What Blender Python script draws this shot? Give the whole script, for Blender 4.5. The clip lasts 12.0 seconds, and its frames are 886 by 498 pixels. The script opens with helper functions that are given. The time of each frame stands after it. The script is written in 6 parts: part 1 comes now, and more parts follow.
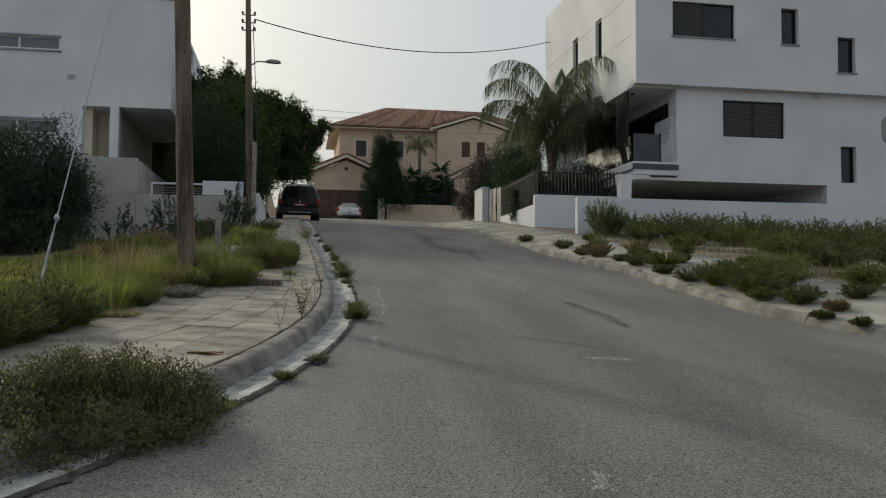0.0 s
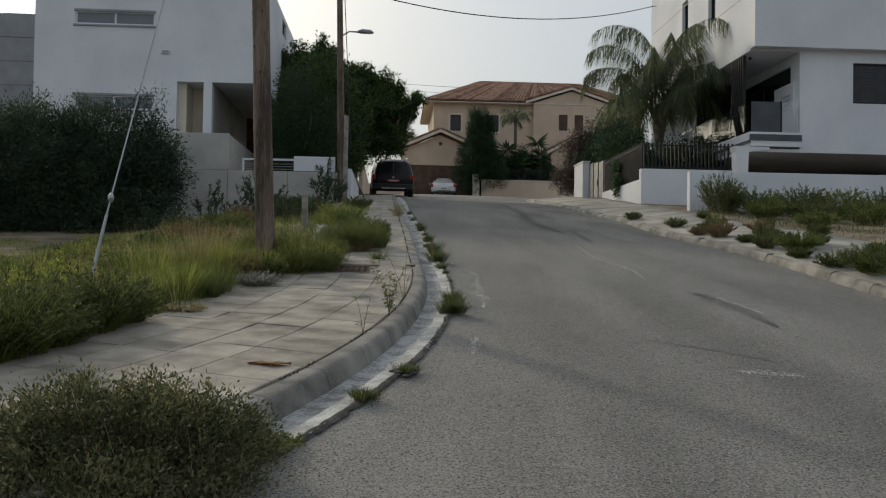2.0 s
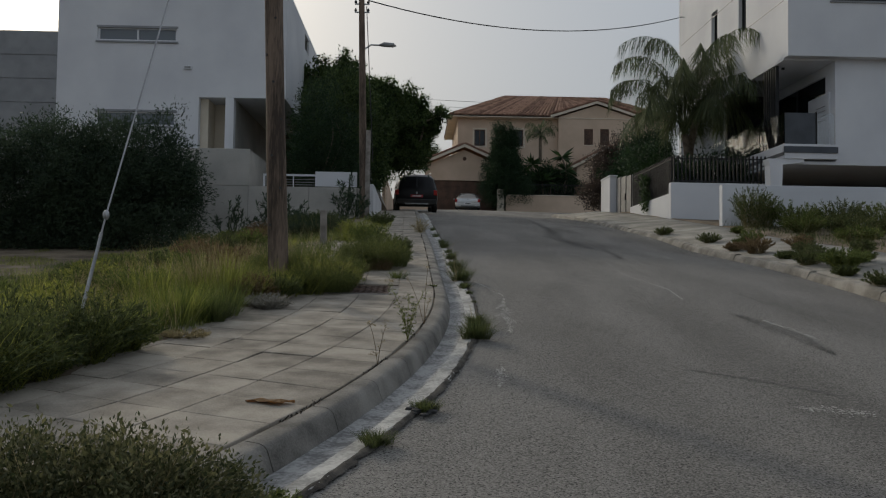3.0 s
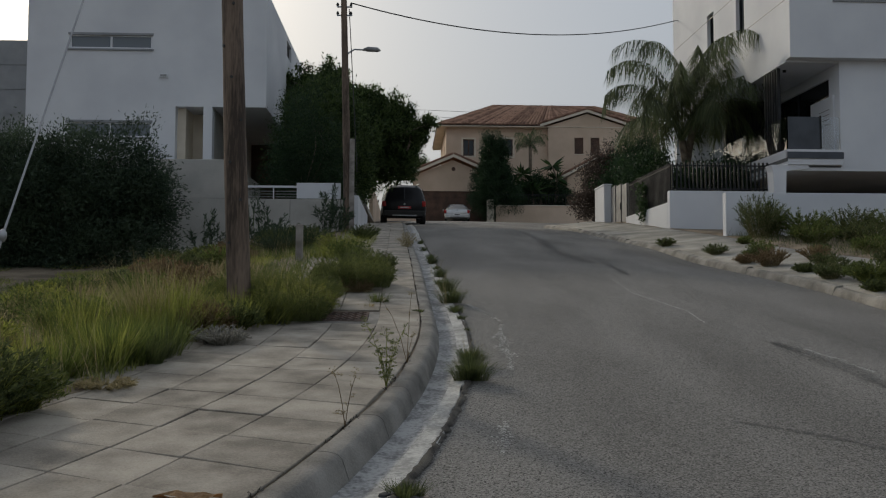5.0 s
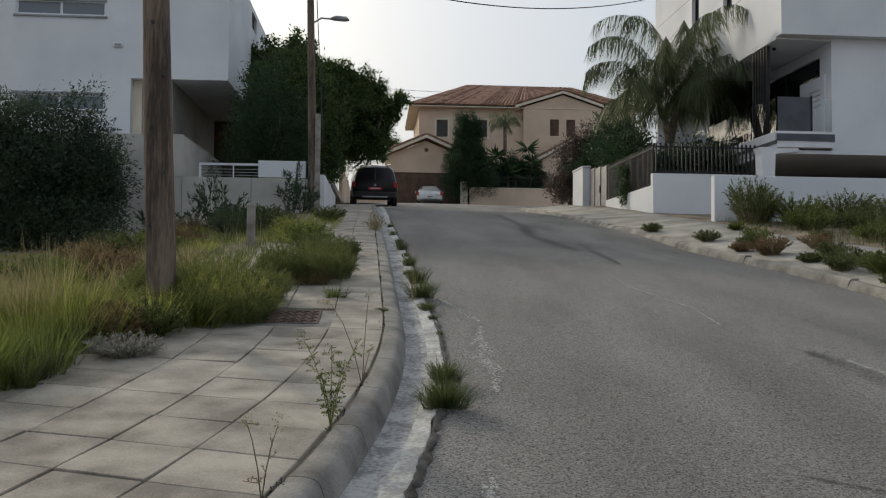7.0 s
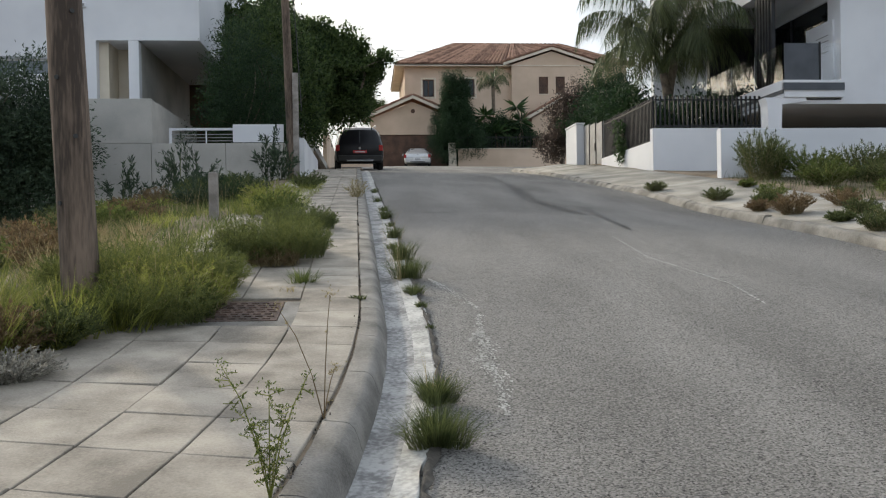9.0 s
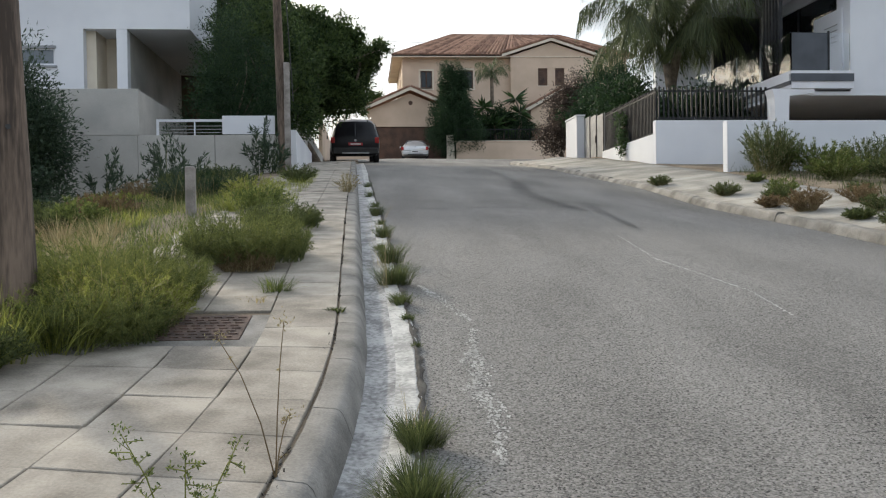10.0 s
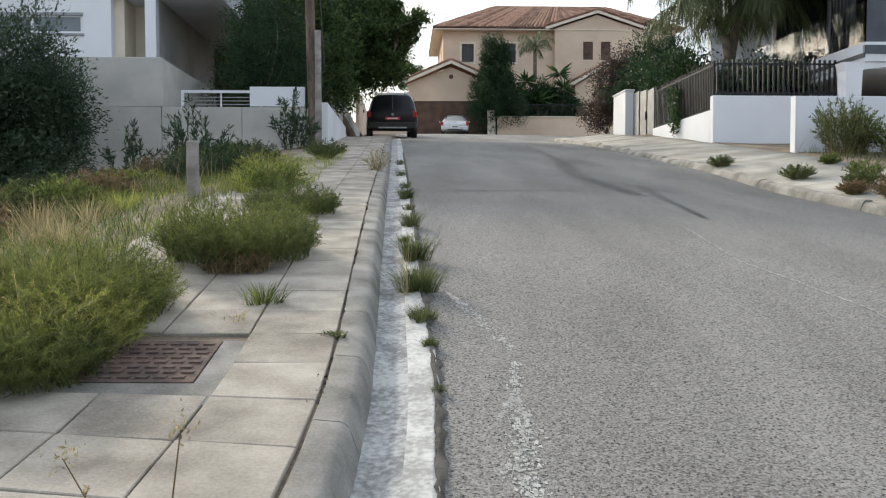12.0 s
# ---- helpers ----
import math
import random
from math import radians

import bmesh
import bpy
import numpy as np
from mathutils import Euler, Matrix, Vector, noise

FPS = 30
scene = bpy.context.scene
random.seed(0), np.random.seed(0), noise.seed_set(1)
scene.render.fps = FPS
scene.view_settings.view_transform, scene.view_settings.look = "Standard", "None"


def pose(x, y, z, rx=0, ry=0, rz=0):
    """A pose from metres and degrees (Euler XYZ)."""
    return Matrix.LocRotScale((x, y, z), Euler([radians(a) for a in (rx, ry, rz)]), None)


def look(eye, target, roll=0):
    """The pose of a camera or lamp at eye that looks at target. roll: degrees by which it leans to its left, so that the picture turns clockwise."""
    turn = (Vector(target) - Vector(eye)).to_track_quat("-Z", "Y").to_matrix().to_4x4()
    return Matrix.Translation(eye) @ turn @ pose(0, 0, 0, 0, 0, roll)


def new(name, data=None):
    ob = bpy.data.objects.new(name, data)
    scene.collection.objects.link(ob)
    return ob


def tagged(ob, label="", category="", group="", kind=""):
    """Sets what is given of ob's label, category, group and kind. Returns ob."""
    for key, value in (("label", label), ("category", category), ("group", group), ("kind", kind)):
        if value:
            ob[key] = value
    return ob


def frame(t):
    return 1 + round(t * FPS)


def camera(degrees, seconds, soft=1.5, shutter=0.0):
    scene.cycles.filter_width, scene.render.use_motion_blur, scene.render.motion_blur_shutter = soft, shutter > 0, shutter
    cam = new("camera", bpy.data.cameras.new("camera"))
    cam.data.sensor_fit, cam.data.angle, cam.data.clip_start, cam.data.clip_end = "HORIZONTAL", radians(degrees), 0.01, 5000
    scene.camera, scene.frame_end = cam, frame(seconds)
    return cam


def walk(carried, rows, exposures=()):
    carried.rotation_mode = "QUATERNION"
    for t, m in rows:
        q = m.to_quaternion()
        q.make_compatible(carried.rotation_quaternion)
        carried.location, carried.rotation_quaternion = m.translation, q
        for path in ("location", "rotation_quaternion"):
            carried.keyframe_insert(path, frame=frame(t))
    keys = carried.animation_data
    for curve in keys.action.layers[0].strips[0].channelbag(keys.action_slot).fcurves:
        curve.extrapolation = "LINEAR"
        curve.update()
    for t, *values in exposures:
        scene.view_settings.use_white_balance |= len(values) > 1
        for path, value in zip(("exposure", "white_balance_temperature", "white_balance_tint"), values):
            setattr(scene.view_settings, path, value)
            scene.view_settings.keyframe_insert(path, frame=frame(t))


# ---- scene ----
cam = camera(54.9, 12.0, soft=1.15)
PATH = [
    (0, (0.212, -0.279, 1.545), (0.552, 1.689, 1.651), 0.42),
    (0.5, (0.220, 0.054, 1.585), (0.490, 2.035, 1.649), 0.04),
    (1, (0.275, 0.402, 1.611), (0.522, 2.386, 1.663), -0.08),
    (1.5, (0.298, 0.715, 1.641), (0.433, 2.710, 1.687), 0.68),
    (2, (0.281, 1.042, 1.688), (0.404, 3.038, 1.734), 0.85),
    (2.5, (0.303, 1.362, 1.705), (0.418, 3.358, 1.754), 0.77),
    (3, (0.328, 1.635, 1.743), (0.393, 3.633, 1.824), 0.76),
    (3.2, (0.311, 1.764, 1.744), (0.372, 3.761, 1.837), 0.89),
    (4.8, (0.404, 2.708, 1.868), (0.484, 4.704, 1.971), 0.22),
    (5, (0.392, 2.897, 1.875), (0.481, 4.892, 1.982), 0.14),
    (5.5, (0.448, 3.261, 1.881), (0.565, 5.255, 1.982), 0.24),
    (6, (0.484, 3.570, 1.909), (0.601, 5.565, 1.987), 0.45),
    (6.5, (0.456, 3.927, 1.958), (0.592, 5.921, 2.031), 0.47),
    (7, (0.482, 4.282, 1.985), (0.636, 6.275, 2.051), 0.52),
    (7.2, (0.509, 4.408, 2.004), (0.664, 6.401, 2.063), 0.42),
    (8.8, (0.577, 5.442, 2.092), (0.753, 7.434, 2.070), -1.04),
    (9, (0.591, 5.562, 2.095), (0.768, 7.554, 2.073), -0.92),
    (9.5, (0.623, 5.893, 2.135), (0.802, 7.885, 2.107), -0.99),
    (10, (0.708, 6.214, 2.169), (0.888, 8.206, 2.129), -0.84),
    (10.5, (0.752, 6.504, 2.184), (0.903, 8.497, 2.120), -0.61),
    (11, (0.770, 6.825, 2.232), (0.903, 8.819, 2.159), -0.18),
    (11.5, (0.835, 7.147, 2.268), (0.958, 9.142, 2.185), 0.11),
    (12, (0.844, 7.466, 2.283), (0.932, 9.461, 2.187), -0.03),
]
EXPOSURES = [(0, -1.94, 6550, 2), (0.5, -1.74, 6500, 3), (1.0, -1.64, 6450, 4), (1.5, -1.96, 6400, 4), (2.5, -1.84, 6350, 5), (3.0, -2.36, 6300, 6), (4.8, -2.38, 6280, 6), (5.0, -2.28, 6280, 6), (5.5, -1.96, 6320, 6), (6, -1.82, 6340, 6), (7, -1.72, 6340, 6), (9, -1.08, 6310, 6), (10.5, -0.90, 6260, 6), (12, -0.72, 6210, 6)]
walk(cam, [(t, look(eye, target, roll)) for t, eye, target, roll in PATH], EXPOSURES)

# ---- sky and sun: hazy afternoon, low sun ahead and to the left ----
SUN_AZ, SUN_EL = math.atan2(-0.536, 0.844), radians(27)
SUN_WAY = Vector((math.sin(SUN_AZ) * math.cos(SUN_EL), math.cos(SUN_AZ) * math.cos(SUN_EL), math.sin(SUN_EL)))
world = bpy.data.worlds.new("hazy_sky")
scene.world = world
world.use_nodes = True
wn, wl = world.node_tree.nodes, world.node_tree.links
sky = wn.new("ShaderNodeTexSky")
sky.sky_type, sky.sun_disc = "NISHITA", False
sky.sun_elevation, sky.sun_rotation = SUN_EL, SUN_AZ
sky.air_density, sky.dust_density, sky.ozone_density = 1.0, 9.0, 1.0
haze = wn.new("ShaderNodeMix")
haze.data_type = "RGBA"
haze.inputs[0].default_value = 0.42
haze.inputs[7].default_value = (14.4, 15.2, 16.8, 1)
wl.new(sky.outputs[0], haze.inputs[6])
wl.new(haze.outputs[2], wn["Background"].inputs[0])
wn["Background"].inputs[1].default_value = 0.248
sun = new("sun", bpy.data.lights.new("sun", "SUN"))
sun.data.energy, sun.data.angle, sun.data.color = 5.0, radians(2.5), (1.0, 0.87, 0.70)
sun.rotation_mode = "QUATERNION"
sun.rotation_quaternion = SUN_WAY.to_track_quat("Z", "Y")


# ---- materials ----
def material(name, dark, light, scale=3.0, rough=0.8, bump=0.3, grain=60.0, metal=0.0, spread=(0.35, 0.65), fine=0.35, spec=0.5, island=0.0, each=0.0, along=0.0):
    """A surface with stains at one scale and grain at another."""
    m = bpy.data.materials.new(name)
    m.use_nodes = True
    n, l = m.node_tree.nodes, m.node_tree.links
    b = n["Principled BSDF"]
    b.inputs["Roughness"].default_value, b.inputs["Metallic"].default_value = rough, metal
    b.inputs["Specular IOR Level"].default_value = spec
    co = n.new("ShaderNodeTexCoord")
    big, small = n.new("ShaderNodeTexNoise"), n.new("ShaderNodeTexNoise")
    big.inputs["Scale"].default_value, big.inputs["Detail"].default_value = scale, 6
    small.inputs["Scale"].default_value, small.inputs["Detail"].default_value = grain, 3
    where = co.outputs["Object"]
    if along:
        fibre = n.new("ShaderNodeMapping")
        fibre.inputs["Scale"].default_value = (1, 1, along)
        l.new(where, fibre.inputs["Vector"])
        where = fibre.outputs["Vector"]
    for x in (big, small):
        l.new(where, x.inputs["Vector"])
    ramp = n.new("ShaderNodeValToRGB")
    ramp.color_ramp.elements[0].position, ramp.color_ramp.elements[1].position = spread
    ramp.color_ramp.elements[0].color, ramp.color_ramp.elements[1].color = (*dark, 1), (*light, 1)
    add = n.new("ShaderNodeMath")
    add.operation = "MULTIPLY_ADD"
    add.inputs[1].default_value = fine
    l.new(small.outputs["Fac"], add.inputs[0])
    shift = n.new("ShaderNodeMath")
    shift.operation = "SUBTRACT"
    shift.inputs[1].default_value = fine / 2
    l.new(big.outputs["Fac"], shift.inputs[0])
    last = shift
    if island or each:
        rnd = n.new("ShaderNodeNewGeometry" if island else "ShaderNodeObjectInfo")
        k = n.new("ShaderNodeMath")
        k.operation = "MULTIPLY_ADD"
        k.inputs[1].default_value = island or each
        l.new(rnd.outputs["Random Per Island" if island else "Random"], k.inputs[0])
        h = n.new("ShaderNodeMath")
        h.operation = "SUBTRACT"
        h.inputs[1].default_value = (island or each) / 2
        l.new(shift.outputs[0], h.inputs[0])
        l.new(h.outputs[0], k.inputs[2])
        last = k
    l.new(last.outputs[0], add.inputs[2])
    l.new(add.outputs[0], ramp.inputs["Fac"])
    l.new(ramp.outputs["Color"], b.inputs["Base Color"])
    if bump:
        bp = n.new("ShaderNodeBump")
        bp.inputs["Strength"].default_value, bp.inputs["Distance"].default_value = bump, 0.01
        l.new(small.outputs["Fac"], bp.inputs["Height"])
        l.new(bp.outputs["Normal"], b.inputs["Normal"])
    return m


def leafy(name, dark, light, through_light=0.35, rough=0.55):
    """Leaves: each its own green, some light let through."""
    m = material(name, dark, light, scale=1.2, rough=rough, bump=0, grain=25, island=0.55, fine=0.2, spread=(0.25, 0.75), spec=0.3)
    n, l = m.node_tree.nodes, m.node_tree.links
    b, out = n["Principled BSDF"], n["Material Output"]
    tr = n.new("ShaderNodeBsdfTranslucent")
    l.new(b.inputs["Base Color"].links[0].from_socket, tr.inputs["Color"])
    mix = n.new("ShaderNodeMixShader")
    mix.inputs[0].default_value = through_light
    l.new(b.outputs[0], mix.inputs[1])
    l.new(tr.outputs[0], mix.inputs[2])
    l.new(mix.outputs[0], out.inputs["Surface"])
    return m


def aggregate(name, pit, mean, pale):
    """Worn asphalt: pale chippings, dark pits between them, broad stains."""
    m = bpy.data.materials.new(name)
    m.use_nodes = True
    n, l = m.node_tree.nodes, m.node_tree.links
    b = n["Principled BSDF"]
    b.inputs["Roughness"].default_value, b.inputs["Specular IOR Level"].default_value = 0.92, 0.3
    co = n.new("ShaderNodeTexCoord")
    chip, pits, stain = n.new("ShaderNodeTexVoronoi"), n.new("ShaderNodeTexNoise"), n.new("ShaderNodeTexNoise")
    chip.inputs["Scale"].default_value = 125
    pits.inputs["Scale"].default_value, pits.inputs["Detail"].default_value = 84, 7
    stain.inputs["Scale"].default_value, stain.inputs["Detail"].default_value = 0.6, 7
    for x in (chip, pits):
        l.new(co.outputs["Object"], x.inputs["Vector"])
    drawn = n.new("ShaderNodeMapping")
    drawn.inputs["Scale"].default_value = (1.6, 0.45, 1.0)
    l.new(co.outputs["Object"], drawn.inputs["Vector"])
    l.new(drawn.outputs["Vector"], stain.inputs["Vector"])
    tone = n.new("ShaderNodeSeparateColor")
    l.new(chip.outputs["Color"], tone.inputs[0])
    add = n.new("ShaderNodeMath")
    add.operation = "MULTIPLY_ADD"
    add.inputs[1].default_value = 0.68
    l.new(tone.outputs[0], add.inputs[0])
    low = n.new("ShaderNodeMath")
    low.operation = "MULTIPLY_ADD"
    low.inputs[1].default_value, low.inputs[2].default_value = 1.15, -0.42
    l.new(stain.outputs["Fac"], low.inputs[0])
    l.new(low.outputs[0], add.inputs[2])
    ramp = n.new("ShaderNodeValToRGB")
    ramp.color_ramp.elements[0].color, ramp.color_ramp.elements[1].color = (*mean, 1), (*pale, 1)
    ramp.color_ramp.elements[0].position, ramp.color_ramp.elements[1].position = 0.15, 0.85
    l.new(add.outputs[0], ramp.inputs["Fac"])
    hole = n.new("ShaderNodeValToRGB")
    hole.color_ramp.elements[0].position, hole.color_ramp.elements[1].position = 0.352, 0.458
    l.new(pits.outputs["Fac"], hole.inputs["Fac"])
    mix = n.new("ShaderNodeMix")
    mix.data_type = "RGBA"
    mix.inputs[6].default_value = (*pit, 1)
    l.new(hole.outputs["Color"], mix.inputs[0])
    l.new(ramp.outputs["Color"], mix.inputs[7])
    l.new(mix.outputs[2], b.inputs["Base Color"])
    bp = n.new("ShaderNodeBump")
    bp.inputs["Strength"].default_value, bp.inputs["Distance"].default_value = 0.8, 0.012
    l.new(pits.outputs["Fac"], bp.inputs["Height"])
    l.new(bp.outputs["Normal"], b.inputs["Normal"])
    return m


ASPHALT = aggregate("asphalt", (0.034, 0.032, 0.029), (0.108, 0.102, 0.093), (0.285, 0.271, 0.250))
TAR = material("tar", (0.066, 0.064, 0.060), (0.125, 0.121, 0.113), scale=2, rough=0.85, bump=0.5, grain=80)
SCRAPE = material("pale_scrape", (0.30, 0.292, 0.27), (0.47, 0.46, 0.43), scale=8, rough=0.9, bump=0.5, grain=60)
# inner gutter strip: stains, plus the kerb's bluish shadow put into the colour
GUTTER_DIRTY_SHADED = material("stained_shaded_concrete", (0.17, 0.168, 0.165), (0.40, 0.395, 0.385), scale=6, rough=0.9, bump=0.6, grain=40, fine=0.8)
GUTTER = material("gutter_concrete", (0.27, 0.265, 0.25), (0.53, 0.52, 0.49), scale=5, rough=0.9, bump=0.6, grain=45, fine=0.6)
KERB = material("kerb_concrete", (0.115, 0.108, 0.097), (0.31, 0.292, 0.262), scale=3.5, rough=0.92, bump=0.5, grain=90, fine=0.3, spread=(0.3, 0.68), spec=0.25)
KERB_PALE = material("kerb_pale", (0.155, 0.142, 0.12), (0.36, 0.332, 0.288), scale=2.5, rough=0.9, bump=0.6, grain=60)
PAVER = material("paver_concrete", (0.175, 0.155, 0.128), (0.41, 0.368, 0.308), scale=3.6, rough=0.9, bump=0.4, grain=85, fine=0.3, each=0.16, spread=(0.30, 0.70), spec=0.3)
SLAB = material("pavement_concrete", (0.20, 0.187, 0.16), (0.39, 0.367, 0.32), scale=1.3, rough=0.9, bump=0.5, grain=60)
SOIL = material("dry_soil", (0.10, 0.075, 0.05), (0.24, 0.19, 0.13), scale=1.5, rough=0.95, bump=0.9, grain=40)
WHITE = material("white_render", (0.62, 0.63, 0.66), (0.72, 0.73, 0.75), scale=0.5, rough=0.85, bump=0.15, grain=120, fine=0.15)
GREYWALL = material("grey_render", (0.36, 0.35, 0.32), (0.50, 0.48, 0.44), scale=0.9, rough=0.9, bump=0.3, grain=60, fine=0.25)
GREYFAR = material("grey_cladding", (0.22, 0.23, 0.24), (0.30, 0.31, 0.32), scale=1, rough=0.8, bump=0.1)
PEACH = material("peach_render", (0.52, 0.40, 0.295), (0.64, 0.50, 0.38), scale=0.5, rough=0.9, bump=0.2, grain=60, fine=0.2)
CREAM = material("cream_trim", (0.62, 0.55, 0.44), (0.72, 0.65, 0.53), scale=1, rough=0.8, bump=0.1)
ROOFTILE = material("clay_tile", (0.15, 0.082, 0.056), (0.36, 0.215, 0.148), scale=2, rough=0.9, bump=0.3, grain=40, island=0.4, spec=0.2)
DARK = material("dark_metal", (0.010, 0.011, 0.012), (0.022, 0.023, 0.026), scale=4, rough=0.55, bump=0.05, spec=0.3)
LOUVRE = material("louvre_metal", (0.028, 0.03, 0.033), (0.05, 0.052, 0.056), scale=4, rough=0.45, bump=0.05)
DIRT = material("dark_dirt", (0.035, 0.03, 0.025), (0.10, 0.09, 0.075), scale=9, rough=0.95, bump=0.8, grain=60)
GREYMETAL = material("grey_metal", (0.20, 0.20, 0.20), (0.30, 0.30, 0.30), scale=3, rough=0.5, bump=0.1, metal=0.3)
EDGEBAND = material("edge_metal", (0.040, 0.046, 0.056), (0.062, 0.070, 0.084), scale=2, rough=0.5, bump=0.05)
# near-black colour stands in for the shade of unlit interiors
ROOM_SHADE = material("room_shade", (0.025, 0.022, 0.02), (0.05, 0.045, 0.04), scale=1, rough=0.9, bump=0.1)
BROWN = material("brown_boards", (0.06, 0.032, 0.02), (0.12, 0.065, 0.04), scale=2, rough=0.7, bump=0.2)
POLEWOOD = material("pole_wood", (0.055, 0.040, 0.030), (0.215, 0.158, 0.118), scale=6, rough=0.9, bump=0.8, grain=60, fine=0.5, along=0.12)
GREYWOOD = material("weathered_post", (0.18, 0.16, 0.14), (0.34, 0.31, 0.28), scale=5, rough=0.9, bump=0.5)
GALV = material("galvanised_steel", (0.30, 0.31, 0.32), (0.45, 0.46, 0.47), scale=8, rough=0.45, bump=0.1, metal=0.7)
DRYLEAF = material("dry_leaf", (0.22, 0.12, 0.05), (0.40, 0.25, 0.12), scale=12, rough=0.8, bump=0.3)
RUST = material("rusty_iron", (0.06, 0.042, 0.034), (0.16, 0.105, 0.08), scale=6, rough=0.9, bump=0.6, grain=50)
CABLE = material("cable_black", (0.03, 0.03, 0.03), (0.05, 0.05, 0.05), rough=0.6, bump=0)
GUY = material("guy_strand", (0.30, 0.30, 0.31), (0.42, 0.42, 0.43), rough=0.5, bump=0.1, metal=0.5)
BLACKPAINT = material("black_car_paint", (0.008, 0.008, 0.011), (0.013, 0.013, 0.017), rough=0.32, bump=0, spec=0.35)
SILVERPAINT = material("silver_car_paint", (0.50, 0.50, 0.50), (0.58, 0.58, 0.58), rough=0.3, bump=0, metal=0.6)
TRIM = material("black_plastic", (0.02, 0.02, 0.02), (0.035, 0.035, 0.035), rough=0.6, bump=0.1)
RUBBER = material("tyre_rubber", (0.015, 0.015, 0.015), (0.03, 0.03, 0.03), rough=0.85, bump=0.2)
LAMPRED = material("red_lens", (0.30, 0.01, 0.01), (0.40, 0.02, 0.02), rough=0.2, bump=0)
PLATERED = material("red_plate", (0.50, 0.04, 0.05), (0.60, 0.06, 0.07), rough=0.5, bump=0)
PLATEWHITE = material("white_plate", (0.65, 0.65, 0.65), (0.75, 0.75, 0.75), rough=0.5, bump=0)
BARK = material("bark", (0.09, 0.07, 0.05), (0.20, 0.16, 0.12), scale=5, rough=0.95, bump=0.8, grain=30)
PALMBARK = material("palm_bark", (0.10, 0.08, 0.06), (0.24, 0.19, 0.14), scale=6, rough=0.95, bump=0.8, grain=25)
LEAF_DARK = leafy("carob_leaf", (0.024, 0.046, 0.016), (0.11, 0.155, 0.05), 0.5)
LEAF_OLIVE = leafy("olive_leaf", (0.026, 0.045, 0.028), (0.08, 0.115, 0.065))
LEAF_CYPRESS = leafy("cypress_leaf", (0.012, 0.03, 0.012), (0.04, 0.075, 0.03))
LEAF_PALM = leafy("palm_leaf", (0.050, 0.070, 0.034), (0.17, 0.20, 0.095), 0.5, rough=0.4)
LEAF_PINK = leafy("dry_pink_leaf", (0.050, 0.036, 0.030), (0.120, 0.090, 0.072))
LEAF_BROAD = leafy("broad_leaf", (0.02, 0.045, 0.015), (0.07, 0.12, 0.04), rough=0.4)
WEED = leafy("weed_green", (0.055, 0.082, 0.022), (0.20, 0.235, 0.070), 0.55)
WEED_YELLOW = leafy("weed_yellow_green", (0.13, 0.155, 0.030), (0.37, 0.39, 0.10), 0.58)
WEED_DRY = leafy("weed_dry", (0.22, 0.18, 0.09), (0.42, 0.36, 0.21), 0.45)
SHRUB_LEAF = leafy("shrub_leaf", (0.046, 0.060, 0.026), (0.20, 0.195, 0.095), 0.45)
GRASS = leafy("grass_green", (0.066, 0.096, 0.022), (0.215, 0.26, 0.066), 0.55)
SILVER = leafy("silver_twig", (0.20, 0.19, 0.16), (0.42, 0.40, 0.35), 0.3)
FEATHER = leafy("feather_weed", (0.058, 0.080, 0.022), (0.215, 0.235, 0.070), 0.5)
WEED_RED = leafy("weed_reddish", (0.12, 0.082, 0.045), (0.25, 0.18, 0.095))
WEED_DARK = leafy("weed_dark", (0.042, 0.060, 0.022), (0.145, 0.168, 0.062), 0.5)


def glassy(name, tint, rough=0.03, clear=0.0):
    m = bpy.data.materials.new(name)
    m.use_nodes = True
    b = m.node_tree.nodes["Principled BSDF"]
    b.inputs["Base Color"].default_value = (*tint, 1)
    b.inputs["Roughness"].default_value = rough
    b.inputs["Transmission Weight"].default_value = clear
    b.inputs["IOR"].default_value = 1.45
    return m


GLASS_DARK = glassy("window_glass", (0.012, 0.015, 0.018))
# lighter tint paints the reflected sky into the left house's panes
GLASS_PALE = glassy("pale_reflection_glass", (0.16, 0.18, 0.20), 0.08)
GLASS_CLEAR = glassy("railing_glass", (0.93, 0.95, 0.96), 0.0, 1.0)
GLASS_CAR = glassy("car_glass", (0.008, 0.009, 0.011), 0.12)


# ---- helpers for building ----
def mesh_of(name, verts, faces):
    """A mesh from arrays: verts (n, 3), faces (m, k)."""
    verts, faces = np.asarray(verts, np.float32), np.asarray(faces, np.int32)
    me = bpy.data.meshes.new(name)
    me.vertices.add(len(verts))
    me.vertices.foreach_set("co", verts.ravel())
    k = faces.shape[1]
    me.loops.add(faces.size)
    me.loops.foreach_set("vertex_index", faces.ravel())
    me.polygons.add(len(faces))
    me.polygons.foreach_set("loop_start", np.arange(0, faces.size, k, dtype=np.int32))
    me.update(calc_edges=True)
    return me


def put_under(ob, parent):
    if parent is not None:
        ob.parent = parent
    return ob


def base_of(ob):
    at = Vector((0, 0, 0))
    while ob is not None:
        at += ob.location
        ob = ob.parent
    return at


